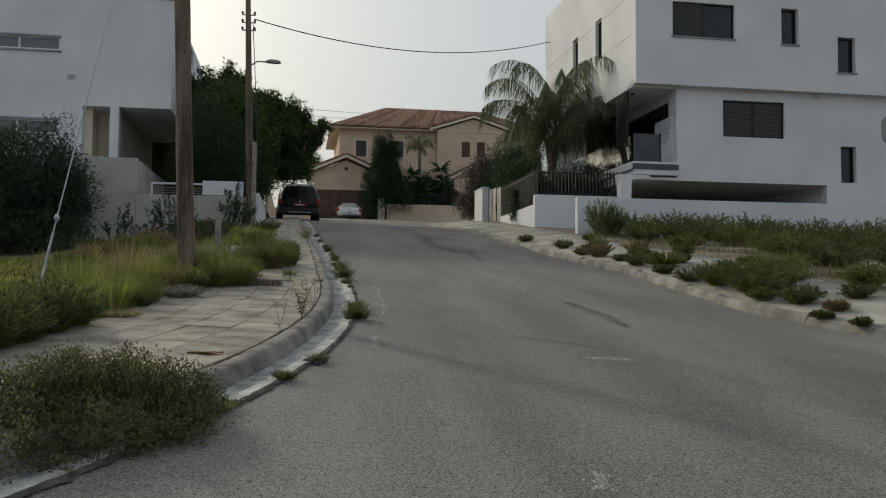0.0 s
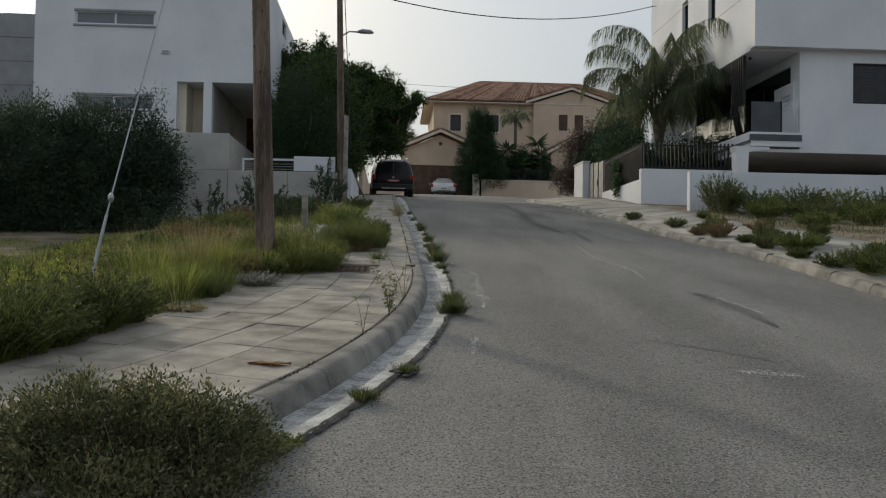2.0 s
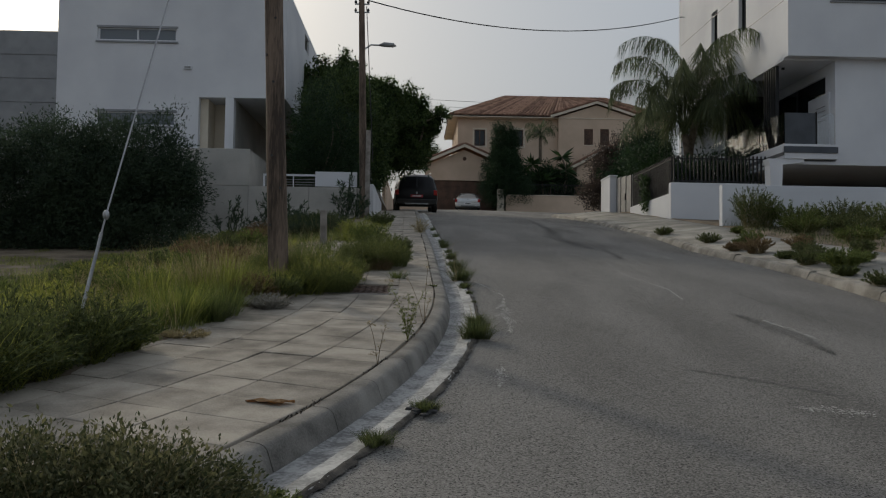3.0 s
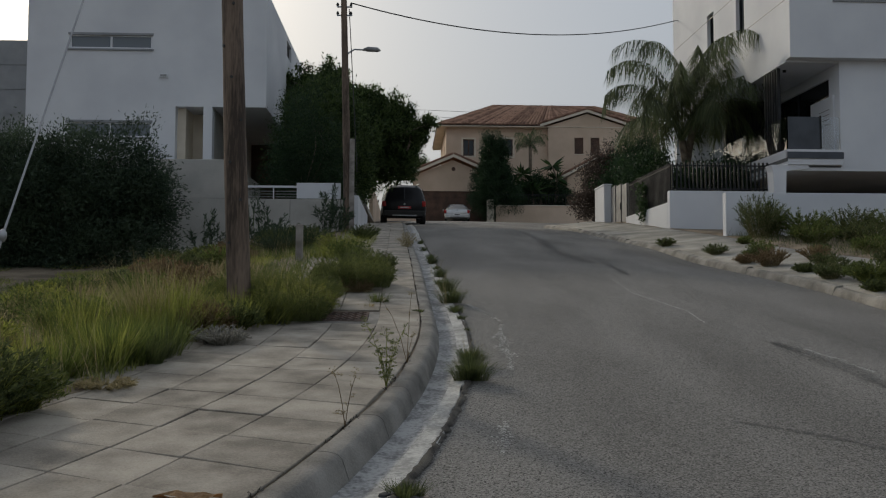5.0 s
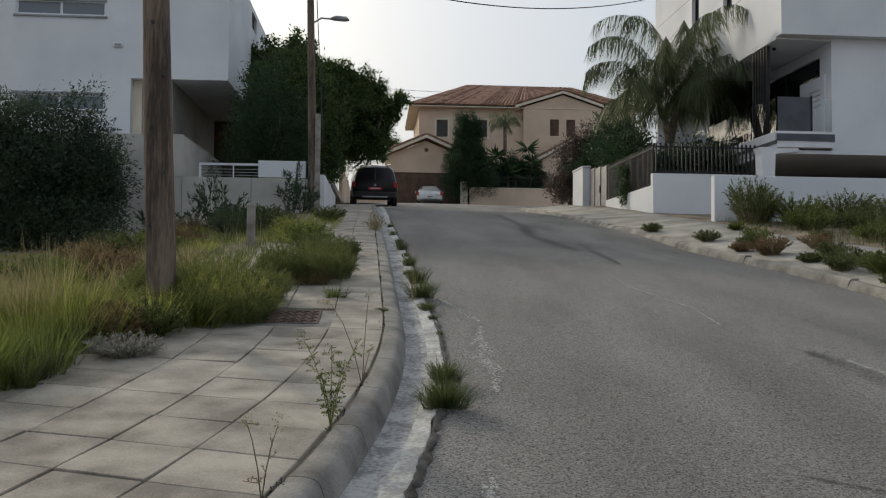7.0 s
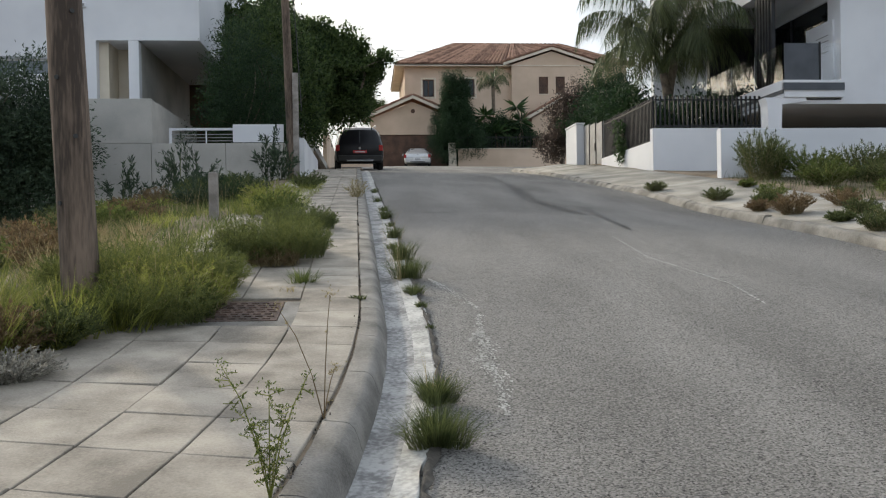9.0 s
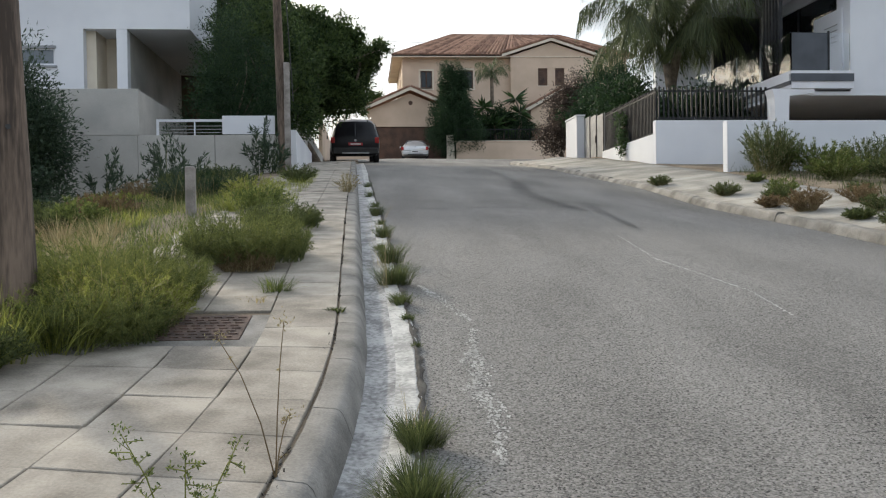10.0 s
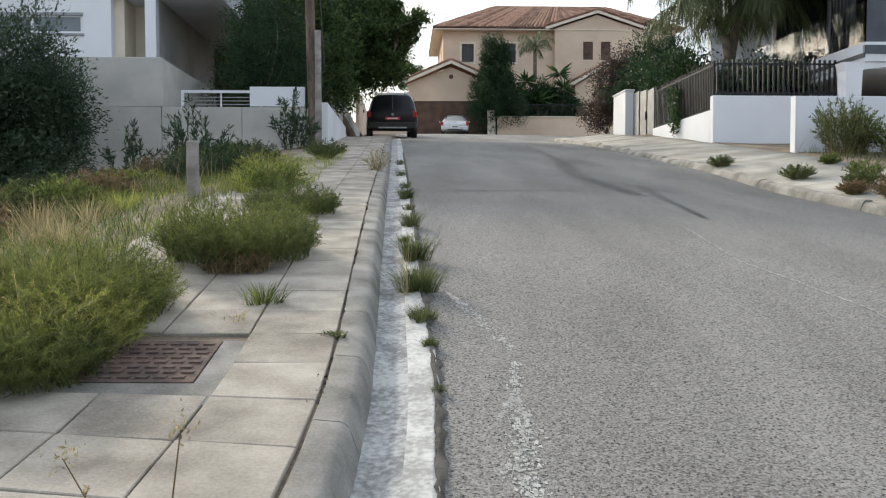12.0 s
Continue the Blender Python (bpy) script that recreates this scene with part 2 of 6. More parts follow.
def part(name, bm, mat, parent=None, label="", smooth=False):
    """Links a bmesh (in world metres) or a mesh as one object under a thing or part."""
    at = base_of(parent)
    if isinstance(bm, bmesh.types.BMesh):
        me = bpy.data.meshes.new(name)
        bmesh.ops.recalc_face_normals(bm, faces=bm.faces)
        bm.to_mesh(me)
        bm.free()
    else:
        me = bm
    if at.length:
        me.transform(Matrix.Translation(-at))
    for m in mat if isinstance(mat, (list, tuple)) else [mat]:
        me.materials.append(m)
    if smooth:
        me.polygons.foreach_set("use_smooth", [True] * len(me.polygons))
    ob = put_under(new(name, me), parent)
    if label:
        tagged(ob, label)
    return ob


def thing(name, at, label, category, group="", kind=""):
    ob = new(name)
    ob.empty_display_size = 0.1
    ob.location = at
    return tagged(ob, label, category, group, kind)


def box(bm, x0, x1, y0, y1, z0, z1, bevel=0.0):
    vs = [bm.verts.new((x, y, z)) for x in (x0, x1) for y in (y0, y1) for z in (z0, z1)]
    made = [bm.faces.new([vs[i] for i in q]) for q in ((0, 1, 3, 2), (4, 6, 7, 5), (0, 4, 5, 1), (2, 3, 7, 6), (0, 2, 6, 4), (1, 5, 7, 3))]
    if bevel:
        edges = list({e for f in made for e in f.edges})
        bmesh.ops.bevel(bm, geom=edges, offset=bevel, segments=1, affect="EDGES")
    return bm


def block(x0, x1, y0, y1, z0, z1, bevel=0.0):
    return box(bmesh.new(), x0, x1, y0, y1, z0, z1, bevel)


def prism(outline, way):
    """A solid: the outline's points, pushed along way."""
    bm = bmesh.new()
    a = [bm.verts.new(p) for p in outline]
    b = [bm.verts.new(Vector(p) + Vector(way)) for p in outline]
    bm.faces.new(a)
    bm.faces.new(b[::-1])
    for i in range(len(a)):
        j = (i + 1) % len(a)
        bm.faces.new((a[i], b[i], b[j], a[j]))
    return bm


def tube(bm, pts, radii, sides=8, cap=True):
    """A round tube through the points."""
    pts = [Vector(p) for p in pts]
    rings = []
    for i, p in enumerate(pts):
        way = (pts[min(i + 1, len(pts) - 1)] - pts[max(i - 1, 0)]).normalized()
        side = way.cross(Vector((0, 0, 1)))
        side = side.normalized() if side.length > 0.05 else Vector((1, 0, 0))
        up = side.cross(way)
        r = float(radii[i] if isinstance(radii, (list, tuple)) else radii)
        rings.append([bm.verts.new(p + r * (math.cos(2 * math.pi * k / sides) * side + math.sin(2 * math.pi * k / sides) * up)) for k in range(sides)])
    for a, b in zip(rings, rings[1:]):
        for i in range(sides):
            bm.faces.new((a[i], a[(i + 1) % sides], b[(i + 1) % sides], b[i]))
    if cap:
        bm.faces.new(rings[0][::-1])
        bm.faces.new(rings[-1])
    return bm


def wall_front(x0, x1, z0, z1, y, thick, holes=(), turned=False):
    """A wall along x (or along y where turned) with real openings (x0, x1, z0, z1) through it."""
    bm = bmesh.new()
    xs = sorted({x0, x1, *(h[i] for h in holes for i in (0, 1))})
    zs = sorted({z0, z1, *(h[i] for h in holes for i in (2, 3))})
    seen = {}

    def vert(i, k, back):
        key = (i, k, back)
        if key not in seen:
            p = (xs[i], y + (thick if back else 0), zs[k])
            seen[key] = bm.verts.new((p[1], p[0], p[2]) if turned else p)
        return seen[key]

    def solid(i, k):
        if not (0 <= i < len(xs) - 1 and 0 <= k < len(zs) - 1):
            return False
        x, z = (xs[i] + xs[i + 1]) / 2, (zs[k] + zs[k + 1]) / 2
        return not any(h[0] < x < h[1] and h[2] < z < h[3] for h in holes)

    for i in range(len(xs) - 1):
        for k in range(len(zs) - 1):
            if not solid(i, k):
                continue
            for back in (False, True):
                bm.faces.new([vert(*c, back) for c in ((i, k), (i + 1, k), (i + 1, k + 1), (i, k + 1))])
            for (a, b), n in ((((i, k), (i, k + 1)), (i - 1, k)), (((i + 1, k), (i + 1, k + 1)), (i + 1, k)), (((i, k), (i + 1, k)), (i, k - 1)), (((i, k + 1), (i + 1, k + 1)), (i, k + 1))):
                if not solid(*n):
                    bm.faces.new((vert(*a, False), vert(*b, False), vert(*b, True), vert(*a, True)))
    return bm


rng = np.random.default_rng(7)


def unit(v):
    return v / np.maximum(np.linalg.norm(v, axis=-1, keepdims=True), 1e-6)


def leaves(at, way, length, width, flat=None):
    """Leaf shapes (pointed, slightly folded) at the points: vertices and quads."""
    n = len(at)
    way = unit(way)
    side = unit(np.cross(way, unit(rng.normal(size=(n, 3)) if flat is None else flat)))
    nor = np.cross(side, way)
    L, W = np.broadcast_to(length, n)[:, None], np.broadcast_to(width, n)[:, None]
    mid = at + way * L * 0.45
    v = np.stack([at, mid + side * W / 2 + nor * W * 0.15, at + way * L, mid - side * W / 2 + nor * W * 0.15], 1).reshape(-1, 3)
    return v, np.arange(4 * n).reshape(-1, 4)


def blades(at, way, length, width, droop=0.4):
    """Grass blades as narrow bent strips: vertices and quads (the last narrows to a tip)."""
    n = len(at)
    way = unit(way)
    out = way.copy()
    out[:, 2] = 0
    side = unit(np.cross(way, np.array([0, 0, 1.0])) + rng.normal(size=(n, 3)) * 0.2)
    L, W = np.broadcast_to(length, n)[:, None], np.broadcast_to(width, n)[:, None]
    d = np.broadcast_to(droop, n)[:, None]
    p1 = at + way * L * 0.5
    p2 = p1 + way * L * 0.5 + out * L * d * 0.4 - np.array([0, 0, 1.0]) * L * d * 0.25
    v = np.stack([at - side * W / 2, at + side * W / 2, p1 + side * W * 0.4, p1 - side * W * 0.4, p2 + side * W * 0.06, p2 - side * W * 0.06], 1).reshape(-1, 3)
    k = 6 * np.arange(n)[:, None]
    return v, np.concatenate([k + [0, 1, 2, 3], k + [3, 2, 4, 5]], 0)


def joined(*pieces):
    vs, fs, at = [], [], 0
    for v, f in pieces:
        vs.append(v)
        fs.append(f + at)
        at += len(v)
    return np.concatenate(vs), np.concatenate(fs)


# ---- the lie of the land ----
LIE_Y = [-45.6, -5.7, 3.99, 6.16, 9.12, 11.74, 13.68, 15.96, 19.84, 23.37, 27.82, 32.38, 42.18, 52.44, 62.7, 68.4, 228.0]
LIE_Z = [-3.42, -0.28, 0.68, 0.9, 1.24, 1.6, 1.88, 2.2, 2.62, 3.03, 3.56, 4.1, 5.04, 6.04, 6.95, 7.18, 7.3]
FINE_Y = np.arange(-80, 260, 0.25)
FINE_Z = np.convolve(np.pad(np.interp(FINE_Y, LIE_Y, LIE_Z), 8, mode="edge"), np.hanning(17) / np.hanning(17).sum(), mode="valid")


def ease(x):
    x = np.clip(x, 0, 1)
    return x * x * (3 - 2 * x)


def edge_dip(u, v):
    """The road falls away towards the right kerb along the lower half of the street."""
    return 0.10 * ease((np.asarray(u, float) - 3.8) / 2.4) * ease((np.asarray(v, float) - 7) / 4) * ease((23.5 - np.asarray(v, float)) / 4)


def lie(u, v):
    """Height of the road's surface (and of the land without kerbs)."""
    u, v = np.asarray(u, float), np.asarray(v, float)
    side = np.clip(0.9945 * u - 0.1045 * v, -3.2, 14)
    return np.interp(0.9945 * v + 0.1045 * u, FINE_Y, FINE_Z) - 0.025 * (side - 1.14) - edge_dip(u, v)


BEND = 15.5


def left_kerb(s, off=0.0):
    """The foot of the left kerb at s metres along it (0 where the bend begins); off: metres towards the road."""
    s = np.asarray(s, float)
    a = np.minimum(s, 0) / BEND
    t = np.maximum(s, 0)
    u = 0.715 - BEND + (BEND + off) * np.cos(a) - 0.0113 * t
    return u, 11.0 + (BEND + off) * np.sin(a) + t


def right_kerb(s, off=0.0):
    """The foot of the right kerb; off: metres away from the road."""
    s = np.asarray(s, float)
    a = np.minimum(s, 0) / 12.0
    t = np.maximum(s, 0)
    return 6.33 + 12 - (12 - off) * np.cos(a) - 0.005 * t, 11.5 + (12 - off) * np.sin(a) + t


def left_edge(v):
    """u of the left kerb's foot for a v."""
    v = np.asarray(v, float)
    d = np.clip((11.0 - v) / BEND, 0, 0.999)
    return np.where(v < 11.0, 0.715 - BEND + BEND * np.sqrt(1 - d**2), 0.715 - 0.0113 * (v - 11.0))


def right_edge(v):
    v = np.asarray(v, float)
    d = np.clip((11.5 - v) / 12, 0, 0.999)
    return np.where(v < 11.5, 6.33 + 12 - 12 * np.sqrt(1 - d**2), 6.33 - 0.005 * (v - 11.5))


def land(u, v):
    """Height of what one walks on beside the road: pavements and plots."""
    u, v = np.asarray(u, float), np.asarray(v, float)
    z = lie(u, v)
    left = 0.13 - (0.06 + 0.08 * np.clip((v - 9.5) / 3, 0, 1)) * np.clip(left_edge(v) - 2.0 - u, 0, 5)
    right = 0.088 + 0.13 * np.clip(u - right_edge(v) - 0.15, 0, 1.9) + 0.3 * edge_dip(u, v)
    return z + np.where(u < left_edge(v), left, np.where(u > right_edge(v), np.where(v < 38, right, 0.12), 0.0))


def strip(rows):
    """A sheet from rows of points (n rows of m points)."""
    rows = np.asarray(rows)
    n, m, _ = rows.shape
    i = (np.arange(n - 1)[:, None] * m + np.arange(m - 1)).ravel()
    return rows.reshape(-1, 3), np.stack([i, i + 1, i + m + 1, i + m], 1)


# ---- ground, road, kerbs ----
def spaced(near0, near1, step, far):
    """Positions: fine between near0 and near1, ever wider out to far on both sides."""
    mid = list(np.arange(near0, near1 + step / 2, step))
    out, d, a, b = [], step, mid[0], mid[-1]
    while b < far:
        d *= 1.35
        b, a = b + d, a - d
        out.append((a, b))
    return np.array([x for x, _ in out[::-1]] + mid + [x for _, x in out])


def build_ground():
    us, vs = spaced(-9, 14, 0.25, 1500), spaced(0, 46, 0.4, 1500)
    u, v = np.meshgrid(us, vs)
    z = land(u, v)
    le, re = left_edge(v), right_edge(v)
    lump = np.array([[noise.noise(Vector((a * 0.5, b * 0.5, 0))) for a in us] for b in vs]) * 0.06
    paved = ((u > le - 1.85) & (u < le + 0.3)) | ((u < re + 2.0) & (u > re - 0.3))
    z = np.where(paved, z - 0.05, z + lump)
    road = ((u > le - 0.25) & (u < re + 0.25)) | (v < -1.4) | ((v > 37.5) & (v < 64.5) & (u > -2))
    z = np.where(road, lie(u, v) - 0.12, z)
    z += 14 * np.clip((np.hypot(u, v - 30) - 260) / 900, 0, 1)
    ob = part("ground", mesh_of("ground", *strip(np.stack([u, v, z], -1))), SOIL, smooth=True)
    tagged(ob, "dry brown soil under weeds and grass", "ground", kind="structure")


def build_road():
    rows = []
    for v in np.concatenate([np.arange(-28, 0, 1.0), np.arange(0, 38, 0.3), np.arange(38, 65.1, 0.6)]):
        a = float(left_edge(v)) + 0.1 if v > -1 else -40.0
        b = float(right_edge(v)) - 0.01 if v > 0.5 else 45.0
        if v > 37:
            b += min((v - 37) ** 2 * 0.5, 34.0)
        if v > 52:
            a -= min((v - 52) ** 2 * 0.4, 5.0)
        w = np.linspace(0, 1, 34)
        u = a + (b - a) * w
        crown = 0.02 * np.sin(np.pi * np.clip((u - a) / max(b - a, 0.1), 0, 1))
        rows.append(np.stack([u, np.full_like(u, v), lie(u, v) + crown * (v > 2)], -1))
    ob = part("road", mesh_of("road", *strip(rows)), ASPHALT, smooth=True)
    tagged(ob, "worn grey coarse asphalt of a steep residential street", "road", kind="structure")
    return ob


def flecks(pts, widths, n):
    """Scattered scuffs along a line on the road: small ragged chips just above it."""
    pts = np.array(pts, float)
    t = rng.random(n) * (len(pts) - 1)
    c = np.stack([np.interp(t, range(len(pts)), pts[:, k]) for k in (0, 1)], -1)
    c += rng.normal(size=(n, 2)) * np.interp(t, range(len(pts)), widths)[:, None] * 0.42
    r = 0.0025 + 0.007 * rng.random((n, 1)) ** 2
    a = rng.random((n, 4)) * 0.9 + np.arange(4) * math.pi / 2
    q = c[:, None] + np.stack([np.cos(a), np.sin(a) * 1.8], -1) * r[:, None] * (0.6 + 0.8 * rng.random((n, 4, 1)))
    q = q.reshape(-1, 2)
    a0, b0 = left_edge(q[:, 1]) + 0.1, right_edge(q[:, 1]) - 0.01
    crown = 0.02 * np.sin(np.pi * np.clip((q[:, 0] - a0) / (b0 - a0), 0, 1))
    return np.column_stack([q, lie(q[:, 0], q[:, 1]) + crown + 0.0025]), np.arange(4 * n).reshape(-1, 4)


def build_road_marks(road):
    for name, pts, w, mat in (
        ("tar_scuff", [(3.75, 15.6), (3.9, 17.5), (4.16, 19.5)], [0.05, 0.10, 0.16], TAR),
        ("tar_scuff", [(3.7, 17.8), (3.55, 21.4), (3.99, 24.3), (4.18, 31.1)], [0.12, 0.30, 0.22, 0.1], TAR),
        ("tar_scuff", [(1.2, 18.2), (1.93, 18.26), (3.0, 18.4), (4.6, 18.5)], [0.05, 0.10, 0.12, 0.05], TAR),
        ("tar_scuff", [(3.70, 10.45), (3.76, 10.0), (3.84, 9.3), (3.80, 8.6)], [0.05, 0.20, 0.16, 0.04], TAR),
        ("tar_scuff", [(2.35, 7.9), (2.75, 7.6), (3.1, 7.2)], [0.03, 0.06, 0.02], TAR),
        ("pale_scrape", [(3.43, 11.4), (3.50, 12.2), (3.38, 12.9), (3.26, 13.55), (3.35, 15.0)], [0.006, 0.016, 0.01, 0.016, 0.006], SCRAPE),
        ("pale_scrape", [(3.86, 10.2), (3.92, 9.8), (3.98, 9.3)], [0.02, 0.07, 0.03], SCRAPE),
        ("pale_scrape", [(1.10, 12.6), (1.20, 12.2), (1.35, 11.5)], [0.02, 0.06, 0.03], SCRAPE),
        ("pale_scrape", [(1.34, 11.3), (1.28, 10.85), (1.19, 10.62)], [0.03, 0.035, 0.015], SCRAPE),
        ("pale_scrape", [(1.28, 10.85), (1.28, 10.5), (1.21, 10.2), (1.26, 9.9), (1.20, 9.3)], [0.02, 0.07, 0.08, 0.07, 0.02], SCRAPE),
        ("pale_scrape", [(0.98, 7.9), (0.93, 7.6), (0.90, 7.3)], [0.02, 0.06, 0.02], SCRAPE),
        ("pale_scrape", [(2.75, 6.85), (2.92, 6.80), (3.1, 6.74)], [0.06, 0.16, 0.06], SCRAPE),
        ("pale_scrape", [(1.62, 3.5), (1.68, 3.75)], [0.08, 0.03], SCRAPE),
    ):
        k = int(sum(math.dist(a, b) for a, b in zip(pts, pts[1:])) * (70 + 7500 * sum(w) / len(w)) + 30)
        tagged(part(name, mesh_of(name, *flecks(pts, w, k)), mat, road), kind="stuff")


def build_gutter():
    s = np.concatenate([np.arange(-14, 16, 0.08), np.arange(16, 27, 0.4)])
    rag = 0.25 + 0.014 * np.convolve(rng.normal(size=len(s)), np.ones(3) / 3, mode="same") + 0.01 * np.sin(s * 3.1)
    cols = []
    for off, up in ((-0.02, -0.008), (0.06, -0.012), (0.14, 0.0), (0.23, 0.010), (1, 0.014), (2, -0.02)):
        o = np.full_like(s, off) if off < 1 else rag + (0.004 if off == 2 else 0)
        u, v = left_kerb(s, 0)
        u2, v2 = left_kerb(s, 1.0)
        du, dv = u2 - u, v2 - v
        u, v = u + du * o, v + dv * o
        cols.append(np.stack([u, v, lie(u, v) + up + 0.012], -1))
    ob = part("gutter", mesh_of("gutter", *strip(np.stack(cols, 1))), [GUTTER_DIRTY_SHADED, GUTTER], smooth=True)
    # the two columns by the kerb get the stained tone with painted-in shadow
    ob.data.polygons.foreach_set("material_index", [0 if i % 5 < 2 else 1 for i in range(len(ob.data.polygons))])
    tagged(ob, "pale stained concrete gutter beside the kerb", "gutter", kind="structure")
    s = np.arange(-9, 16, 0.05)
    u, v = left_kerb(s, 0)
    u2, v2 = left_kerb(s, 1.0)
    cols = []
    for off, up in ((0.246, 0.027), (0.258, 0.030), (0.280, 0.012)):
        o = off + 0.010 * rng.normal(size=len(s)) * (0.4 if off < 0.27 else 1.0)
        a, b = u + (u2 - u) * o, v + (v2 - v) * o
        cols.append(np.stack([a, b, lie(a, b) + up], -1))
    dirt = part("dirt_line", mesh_of("dirt_line", *strip(np.stack(cols, 1))), DIRT, ob, "dark crumbled soil along the gutter's edge")
    n = 5200
    t = rng.random(n) * 24 - 8
    keep = np.array([noise.noise(Vector((x * 1.7, 0.0, 9.0))) for x in t]) > 0.05
    t = t[keep]
    a, b = left_kerb(t, 0)
    a2, b2 = left_kerb(t, 1.0)
    o = -0.177 + rng.normal(size=len(t)) * 0.012
    a, b = a + (a2 - a) * o, b + (b2 - b) * o
    way = rng.normal(size=(len(t), 3)) + np.array([0, 0, 0.8])
    moss = part("joint_moss", mesh_of("joint_moss", *blades(np.stack([a, b, land(a, b) - 0.006], -1), way, 0.008 + 0.014 * rng.random(len(t)), 0.008, 0.4)), DIRT)
    tagged(moss, "dark soil crumbs and dry moss in the joint behind the kerb", "moss", kind="stuff")


def kerb_stone(curve, sign, s0, s1, high, worn):
    """One kerb stone between s0 and s1: a batter face, rounded arris, flat top."""
    prof = [(0.0, -0.08), (0.008, 0.0), (0.034, high - 0.05), (0.044, high - 0.027), (0.060, high - 0.011), (0.080, high - 0.003), (0.105, high), (0.162, high + 0.003), (0.170, high - 0.002), (0.170, -0.08)]
    bm = bmesh.new()
    rings = []
    for s in np.linspace(s0 + 0.004, s1 - 0.004, 4):
        u0, v0 = curve(s, 0.0)
        u1, v1 = curve(s, 1.0)
        du, dv = (u1 - u0) * sign, (v1 - v0) * sign
        ring = []
        for o, h in prof:
            wob = worn * noise.noise(Vector((s * 3, o * 20, h * 20)))
            u, v = u0 + du * (o + wob), v0 + dv * (o + wob)
            ring.append(bm.verts.new((u, v, float(lie(u0, v0)) + h + wob * (h > 0.05))))
        rings.append(ring)
    for a, b in zip(rings, rings[1:]):
        for i in range(len(prof)):
            j = (i + 1) % len(prof)
            bm.faces.new((a[i], a[j], b[j], b[i]))
    for ring in (rings[0], rings[-1][::-1]):
        bm.faces.new([bm.verts.new(v.co) for v in ring])
    return bm


def build_kerbs():
    left = tagged(new("kerb_left"), "grey concrete kerb stones, chipped and stained", "kerb", kind="structure")
    for i in range(-14, 38):
        s0 = i * 0.7
        part("kerb_stone", kerb_stone(left_kerb, -1, s0, s0 + 0.7, 0.13, 0.006), KERB, left, smooth=True)
    right = tagged(new("kerb_right"), "pale weathered concrete kerb stones, some broken", "kerb", kind="structure")
    for i in range(-12, 27):
        s0 = i * 1.0
        high = 0.088 + 0.014 * math.sin(i * 2.3) + 0.3 * float(edge_dip(*right_kerb(s0 + 0.5)))
        part("kerb_stone", kerb_stone(right_kerb, 1, s0, s0 + 1.0, high, 0.015), KERB_PALE, right, smooth=True)


build_ground()
road = build_road()
build_road_marks(road)
build_gutter()
build_kerbs()


# ---- windows ----
def framed_window(parent, x0, x1, z0, z1, y, mat=DARK, rail=0.05, panes=2, slats=0, turned=False, deep=0.12, glass=GLASS_DARK, sill=None):
    """A window set into an opening of a wall along x (or y where turned): frame, panes or louvred shutters, sill."""
    def blk(a0, a1, b0, b1, c0, c1, bev=0.0):
        return block(b0, b1, a0, a1, c0, c1, bev) if turned else block(a0, a1, b0, b1, c0, c1, bev)

    # backing sheet: the unlit room's shade is put into its colour
    win = part("window", blk(x0, x1, y + deep + 0.03, y + deep + 0.06, z0, z1), ROOM_SHADE, parent)
    bm = bmesh.new()
    edges = [(x0, x1, z0, z0 + rail), (x0, x1, z1 - rail, z1), (x0, x0 + rail, z0 + rail, z1 - rail), (x1 - rail, x1, z0 + rail, z1 - rail)]
    for i in range(1, panes):
        c = x0 + (x1 - x0) * i / panes
        edges.append((c - rail / 2, c + rail / 2, z0 + rail, z1 - rail))
    for a0, a1, c0, c1 in edges:
        if turned:
            box(bm, y + deep - 0.03, y + deep + 0.025, a0, a1, c0, c1)
        else:
            box(bm, a0, a1, y + deep - 0.03, y + deep + 0.025, c0, c1)
    part("window_frame", bm, mat, win)
    for i in range(panes):
        a0 = x0 + (x1 - x0) * i / panes + rail * 0.6
        a1 = x0 + (x1 - x0) * (i + 1) / panes - rail * 0.6
        part("pane", blk(a0, a1, y + deep + 0.004, y + deep + 0.012, z0 + rail, z1 - rail), glass, win)
        if slats:
            bm = bmesh.new()
            for k in range(slats):
                c = z0 + rail + (z1 - z0 - 2 * rail) * (k + 0.5) / slats
                h = (z1 - z0) / slats * 0.33
                if turned:
                    box(bm, y + deep - 0.025, y + deep - 0.01, a0, a1, c - h, c + h)
                else:
                    box(bm, a0, a1, y + deep - 0.025, y + deep - 0.01, c - h, c + h)
            part("louvre", bm, LOUVRE if mat is DARK else mat, win)
    if sill is not None:
        part("window_sill", blk(x0 - 0.05, x1 + 0.05, y - 0.03, y + deep - 0.031, z0 - 0.05, z0 - 0.002), sill, win)
    return win


